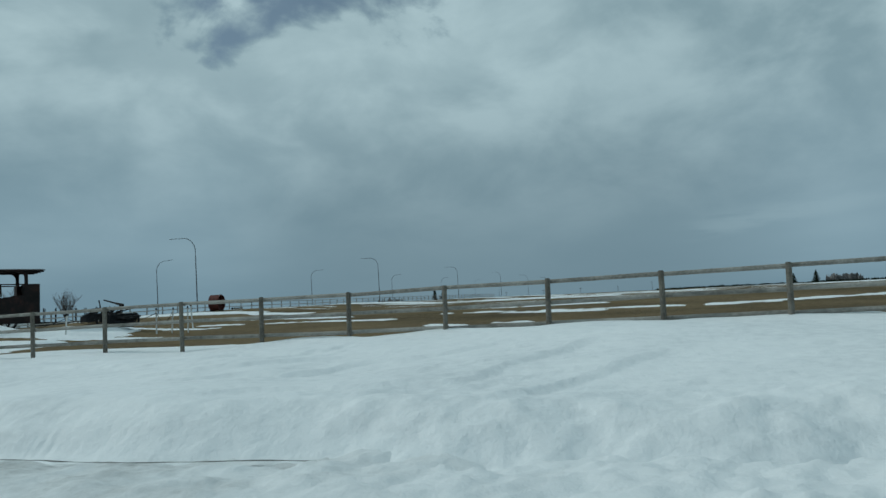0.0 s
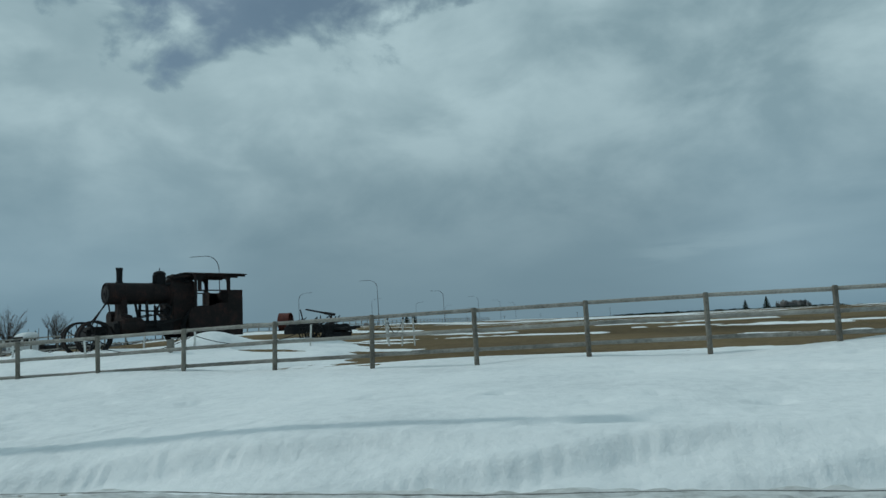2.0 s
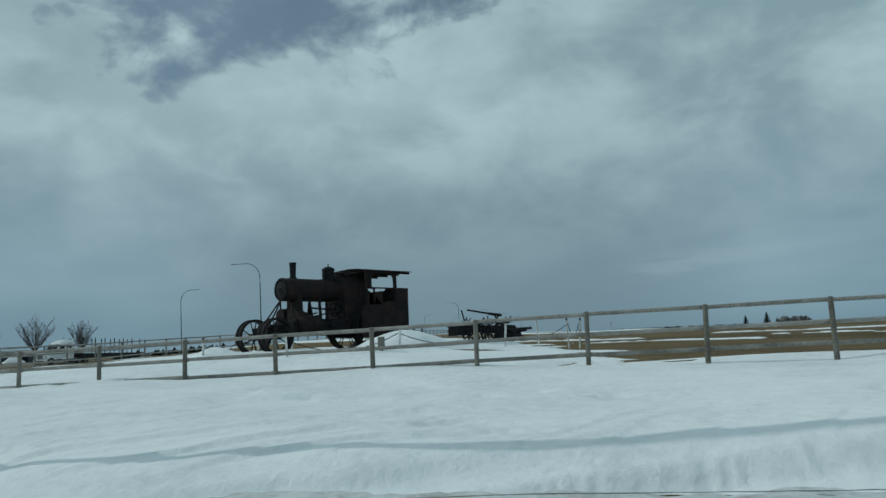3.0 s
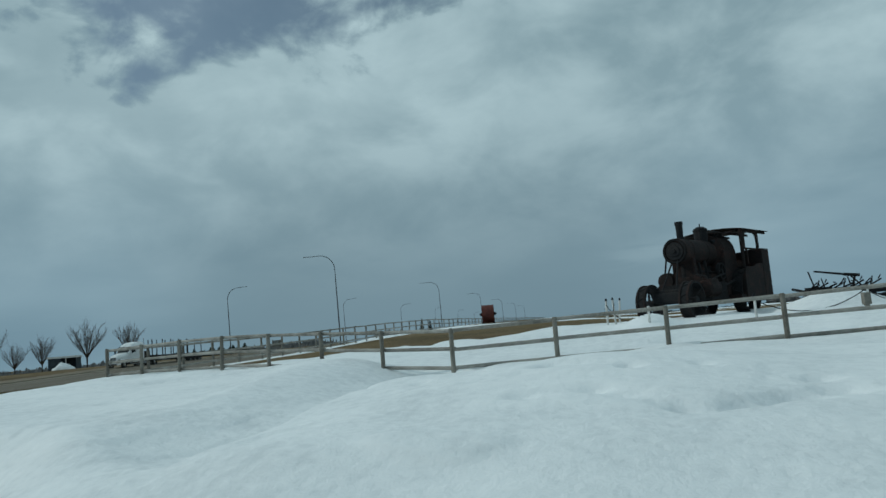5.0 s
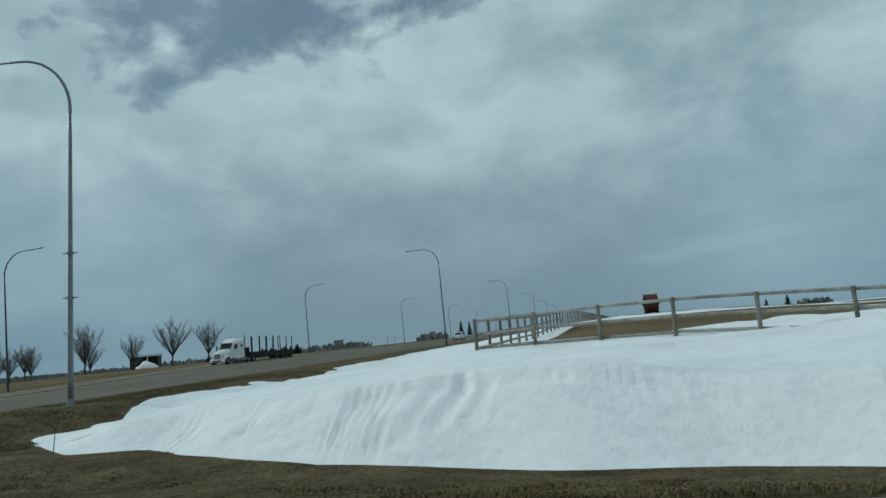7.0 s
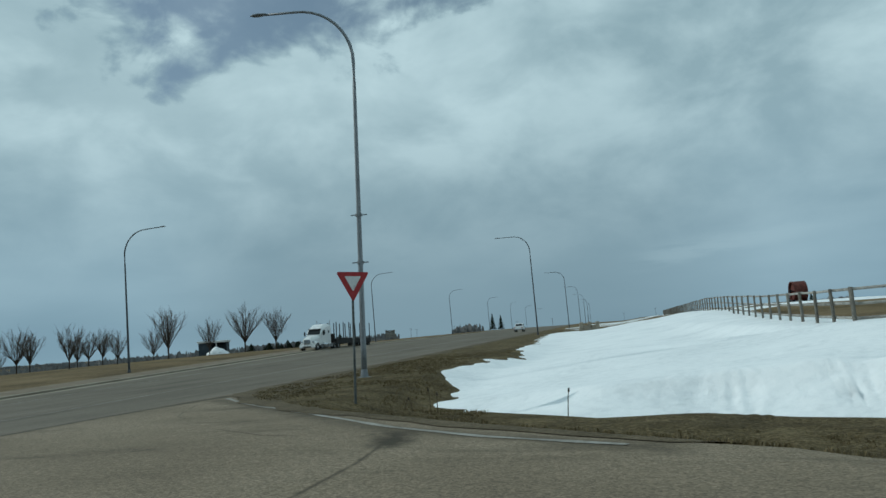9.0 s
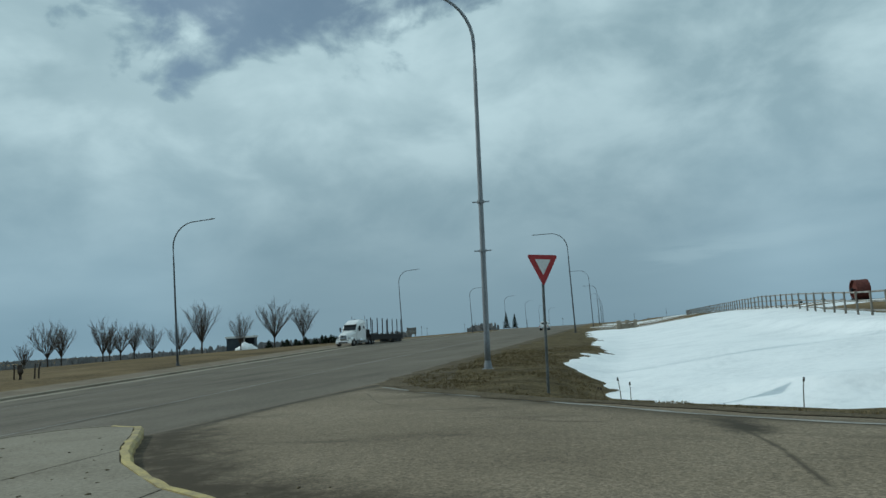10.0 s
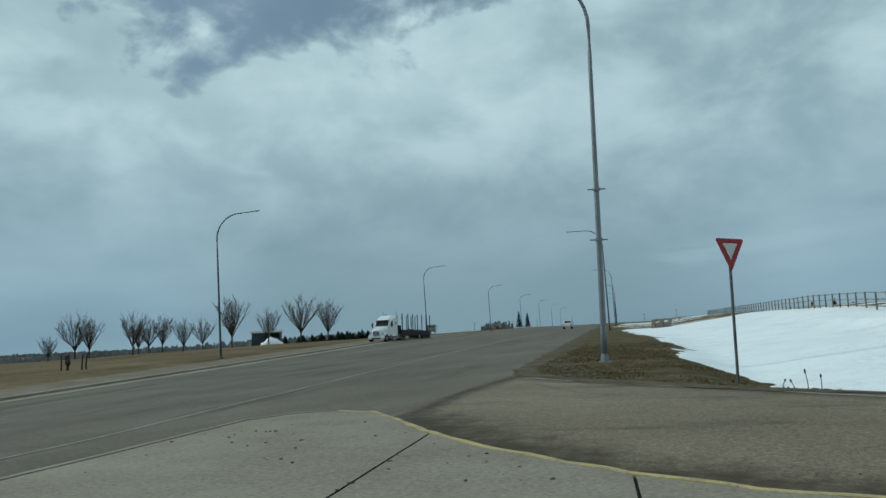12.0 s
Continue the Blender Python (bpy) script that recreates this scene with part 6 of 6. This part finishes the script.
con = thing("conifer", pose(-133.0, 405.0, float(land(-133, 405))) @ Matrix.Scale(0.95, 4), "dark green spruce tree with drooping boughs", "tree", "conifers")
bm = bmesh.new()
rod(bm, (0, 0, -0.3), (0, 0, 9.5), 0.16, 0.02, 8)
part("trunk", bm, M_BARK, con)
part("crown", conifer_mesh(10.0, 5), M_CONIFER, con)
CONIFERS = [(-128.5, 406, 8.5), (159, 1000, 17), (134, 1000, 14)]
for k in range(24):
    CONIFERS.append((-186 + 1.4 * k + random.uniform(-0.5, 0.5), 236 + random.uniform(-4, 4), random.uniform(2.6, 3.8)))
for i, (x, y, h) in enumerate(CONIFERS):
    c = copy_thing(con, pose(x, y, float(land(x, y)), 0, 0, 61 * i))
    wide = 2.5 if h < 5 else 1.5 if y == 1000 else 1.0
    c.scale = (h / 10 * wide, h / 10 * wide, h / 10)

# scrub colour lifted to pale grey, with the distance haze painted in
M_BRUSH = grain("far_brush", ((0.15, 0.15, 0.152), (0.20, 0.20, 0.20), (0.26, 0.255, 0.245)), 0.05, 1.0, spec=0.0, bump=0)


def woods(name, label, spots, heights, seed, mat=M_BRUSH):
    """Leafless scrub in the distance: very many thin upright sprays."""
    rnd = random.Random(seed)
    verts, faces = [], []
    for x, y in spots:
        z = float(land(x, y))
        h = rnd.uniform(*heights)
        for k in range(9):
            a, w = rnd.uniform(0, math.tau), h * rnd.uniform(0.10, 0.30)
            hh = h * rnd.uniform(0.35, 1.0) ** 1.3
            ox, oy = rnd.uniform(-4, 4), rnd.uniform(-4, 4)
            i = len(verts)
            ca, sa = math.cos(a) * w, math.sin(a) * w
            crown = [(math.cos(q), math.sin(q)) for q in [math.pi * kk / 7 for kk in range(8)]]
            verts += [(x + ox + ca * cx * rnd.uniform(0.85, 1.15), y + oy + sa * cx * rnd.uniform(0.85, 1.15), z + hh * (0.45 + 0.55 * cz) * rnd.uniform(0.9, 1.1)) for cx, cz in crown]
            verts += [(x + ox - ca, y + oy - sa, z - 0.5), (x + ox + ca, y + oy + sa, z - 0.5)]
            faces.append(tuple(range(i, i + 10)))
    me = bpy.data.meshes.new(name)
    me.from_pydata(verts, [], faces)
    me.materials.append(mat)
    return tagged(new(name, me), label, "woods", kind="stuff")


rnd = random.Random(4)
spots = []
for k in range(1500):
    a = radians(rnd.uniform(-75, -17))
    d = rnd.uniform(380, 520)
    spots.append((-67 + d * math.sin(a), d * math.cos(a)))
woods("far_woods", "low leafless scrub woods along the horizon", spots, (2.0, 4.6), 5)
spots = []
for k in range(1600):
    a = radians(rnd.uniform(-75, 30))
    d = rnd.uniform(1500, 1800)
    spots.append((d * math.sin(a), d * math.cos(a)))
woods("far_woods", "thin dark line of distant leafless woods", spots, (3.0, 8.0), 6)
spots = [(-131 + rnd.uniform(-3, 3), 330 + rnd.uniform(-3, 3)) for k in range(26)]
woods("roadside_shrubs", "leafless brown roadside shrubs", spots, (2.0, 4.2), 7)
spots = [(-25 + rnd.uniform(0, 260), 960 + rnd.uniform(-20, 20)) for k in range(420)]
woods("far_woods", "low dark shelterbelt along the field's far edge", spots, (1.2, 3.0), 8, M_CONIFER)
spots = [(185 + rnd.uniform(-14, 20), 985 + rnd.uniform(-10, 10)) for k in range(50)]
woods("far_woods", "pale leafless bushes beside the spruces", spots, (5.0, 11.0), 9)
for c, w in (([(-168, 214), (-158, 207), (-150, 200)], 5.0), ([(-147, 196), (-141, 200), (-135, 206)], 4.0)):
    ribbon("old_snow_strip", c, w, M_SNOW, 0.12, "thin strip of old snow in dry grass", "snow", 0.3)
# stumps and young stems by the far kerb
for i, (x, y, h) in enumerate(((-111.2, 48.5, 1.15), (-111.9, 48.6, 1.2), (-110.3, 49.0, 1.2), (-110.0, 49.1, 1.3))):
    st = thing("tree_stump", pose(x, y, float(land(x, y))), "short bare stem standing in dry grass", "stump", "bare stems")
    bm = bmesh.new()
    r = 0.26 if i == 0 else 0.07
    tube(bm, [(0, 0, -0.2), (0.02, 0, h * 0.5), (0.08 * (i - 1), 0, h)], [r, r * 0.85, r * 0.7], 9)
    part("stem", bm, M_BARK, st)

# ---- small litter: clods on the island, dry stalks by the sign ----
rnd = random.Random(9)
bm = bmesh.new()
for k in range(420):
    x, y = rnd.uniform(-72.3, -65.8), rnd.uniform(2.6, 9.2)
    if y > 4.6 + max(0, (-67.6 - x)) * 1.25 or (x < -71.6 and y > 8.6):
        continue
    if rnd.random() > 0.35 + 0.65 * math.exp(-(((y - 5.2 + 0.9 * (x + 69.5)) / 1.4) ** 2)):
        continue
    r = rnd.choice((0.004, 0.005, 0.006, 0.008, 0.011, 0.016))
    q = bmesh.ops.create_icosphere(bm, subdivisions=1, radius=r, matrix=Matrix.Translation((x, y, 0.137 + r * 0.4)) @ Matrix.Rotation(rnd.uniform(0, 3), 4, "Z") @ Matrix.Diagonal((rnd.uniform(1, 2.4), 1, 0.6, 1)))
    for v in q["verts"]:
        v.co += Vector((rnd.uniform(-1, 1), rnd.uniform(-1, 1), rnd.uniform(-0.5, 0.5))) * r * 0.3
tagged(part("clods", bm, M_MUD), "scattered dark clods of dried mud on concrete", "mud clods", kind="stuff")
M_STALK = plain("dry_stalk", (0.10, 0.075, 0.045), 0.9)
for k, (x, y, h) in enumerate(((-64.2, 15.8, 0.4), (-63.9, 16.2, 0.6), (-63.7, 16.0, 0.5), (-60.6, 14.2, 0.55), (-64.5, 16.0, 0.35))):
    st = thing("dry_stalk", pose(x, y, float(land(x, y)) + 0.02), "thin dry reed stalk sticking out of the snow", "reed", "dry stalks")
    bm = bmesh.new()
    tube(bm, [(0, 0, -0.1), (0.03 * (k - 2), 0.02, h * 0.6), (0.06 * (k - 2), 0.03, h)], [0.012, 0.010, 0.007], 5)
    part("stem", bm, M_STALK, st)
    bm = bmesh.new()
    rod(bm, (0.055 * (k - 2), 0.03, h * 0.86), (0.06 * (k - 2), 0.03, h), 0.022, 0.016, 7)
    part("seed_head", bm, M_BARK, st)

# ---- dead grass on the verge ----


def grass_tufts(name, label, spots, height, seed, mat):
    """Short dead blades, bent over, in loose tufts."""
    rnd = random.Random(seed)
    verts, faces = [], []
    for x, y, z in spots:
        for k in range(5):
            a, h = rnd.uniform(0, math.tau), height * rnd.uniform(0.5, 1.3)
            bx, by = x + rnd.uniform(-0.07, 0.07), y + rnd.uniform(-0.07, 0.07)
            ca, sa = math.cos(a), math.sin(a)
            w, lean = rnd.uniform(0.006, 0.013), h * rnd.uniform(0.3, 1.1)
            i = len(verts)
            verts += [(bx - sa * w, by + ca * w, z - 0.02), (bx + sa * w, by - ca * w, z - 0.02),
                      (bx + ca * lean * 0.4 + sa * w * 0.7, by + sa * lean * 0.4 - ca * w * 0.7, z + h * 0.6), (bx + ca * lean * 0.4 - sa * w * 0.7, by + sa * lean * 0.4 + ca * w * 0.7, z + h * 0.6),
                      (bx + ca * lean, by + sa * lean, z + h * 0.85)]
            faces += [(i, i + 1, i + 2, i + 3), (i + 3, i + 2, i + 4)]
    me = bpy.data.meshes.new(name)
    me.from_pydata(verts, [], faces)
    me.materials.append(mat)
    return tagged(new(name, me), label, "grass", kind="stuff")


M_BLADE = grain("dead_grass_blade", ((0.07, 0.052, 0.027), (0.145, 0.112, 0.06), (0.235, 0.187, 0.105)), 1.3, 0.9, spec=0.1, bump=0, fine=9)
rnd = random.Random(31)
X = np.array([rnd.uniform(-70.5, -62.5) for k in range(26000)])
Y = np.array([11.5 + 32 * rnd.random() ** 1.6 for k in range(26000)])
keep = (X > right_end(Y) + 0.5) & (snow(X, Y) < land(X, Y)) & (wave(X, Y, 0.9, 2.0) + np.array([rnd.uniform(-0.6, 0.6) for k in X]) > -0.25)
near_spots = np.stack([X, Y, land(X, Y) + 0.03], -1)[keep][:4500].tolist()
grass_tufts("verge_grass", "flattened dead brown grass tufts on the verge", near_spots, 0.05, 32, M_BLADE)
X = np.array([rnd.uniform(-62.5, -44) for k in range(14000)])
Y = 6.9 + (toe(X) - 1.3 - 6.9) * np.array([rnd.random() for k in X])
keep = (X > right_end(Y) + 0.3) & (wave(X, Y * 2, 0.8, 5.0) + np.array([rnd.uniform(-0.6, 0.6) for k in X]) > -0.2)
strip_spots = np.stack([X, Y, land(X, Y) + 0.05], -1)[keep][:6000].tolist()
grass_tufts("verge_grass", "flattened dead brown grass along the snow bank", strip_spots, 0.04, 33, M_BLADE)

# ---- power poles far over the field ----
wood_pole = thing("utility_pole", pose(-250, 640, float(land(-250, 640))), "distant dark wooden utility pole with a crossarm", "utility pole", "utility poles")
bm = bmesh.new()
rod(bm, (0, 0, -0.5), (0, 0, 10.5), 0.17, 0.12, 8)
part("pole", bm, M_BARK, wood_pole)
part("crossarm", box_bm(-1.2, 1.2, -0.07, 0.07, 9.7, 9.9, 0.01), M_BARK, wood_pole)
for x, y in ((-262, 700), (-222, 690), (-190, 720), (-172, 760), (-140, 800), (-104, 830), (-66, 860), (-30, 900)):
    copy_thing(wood_pole, pose(x, y, float(land(x, y)), 0, 0, 12))
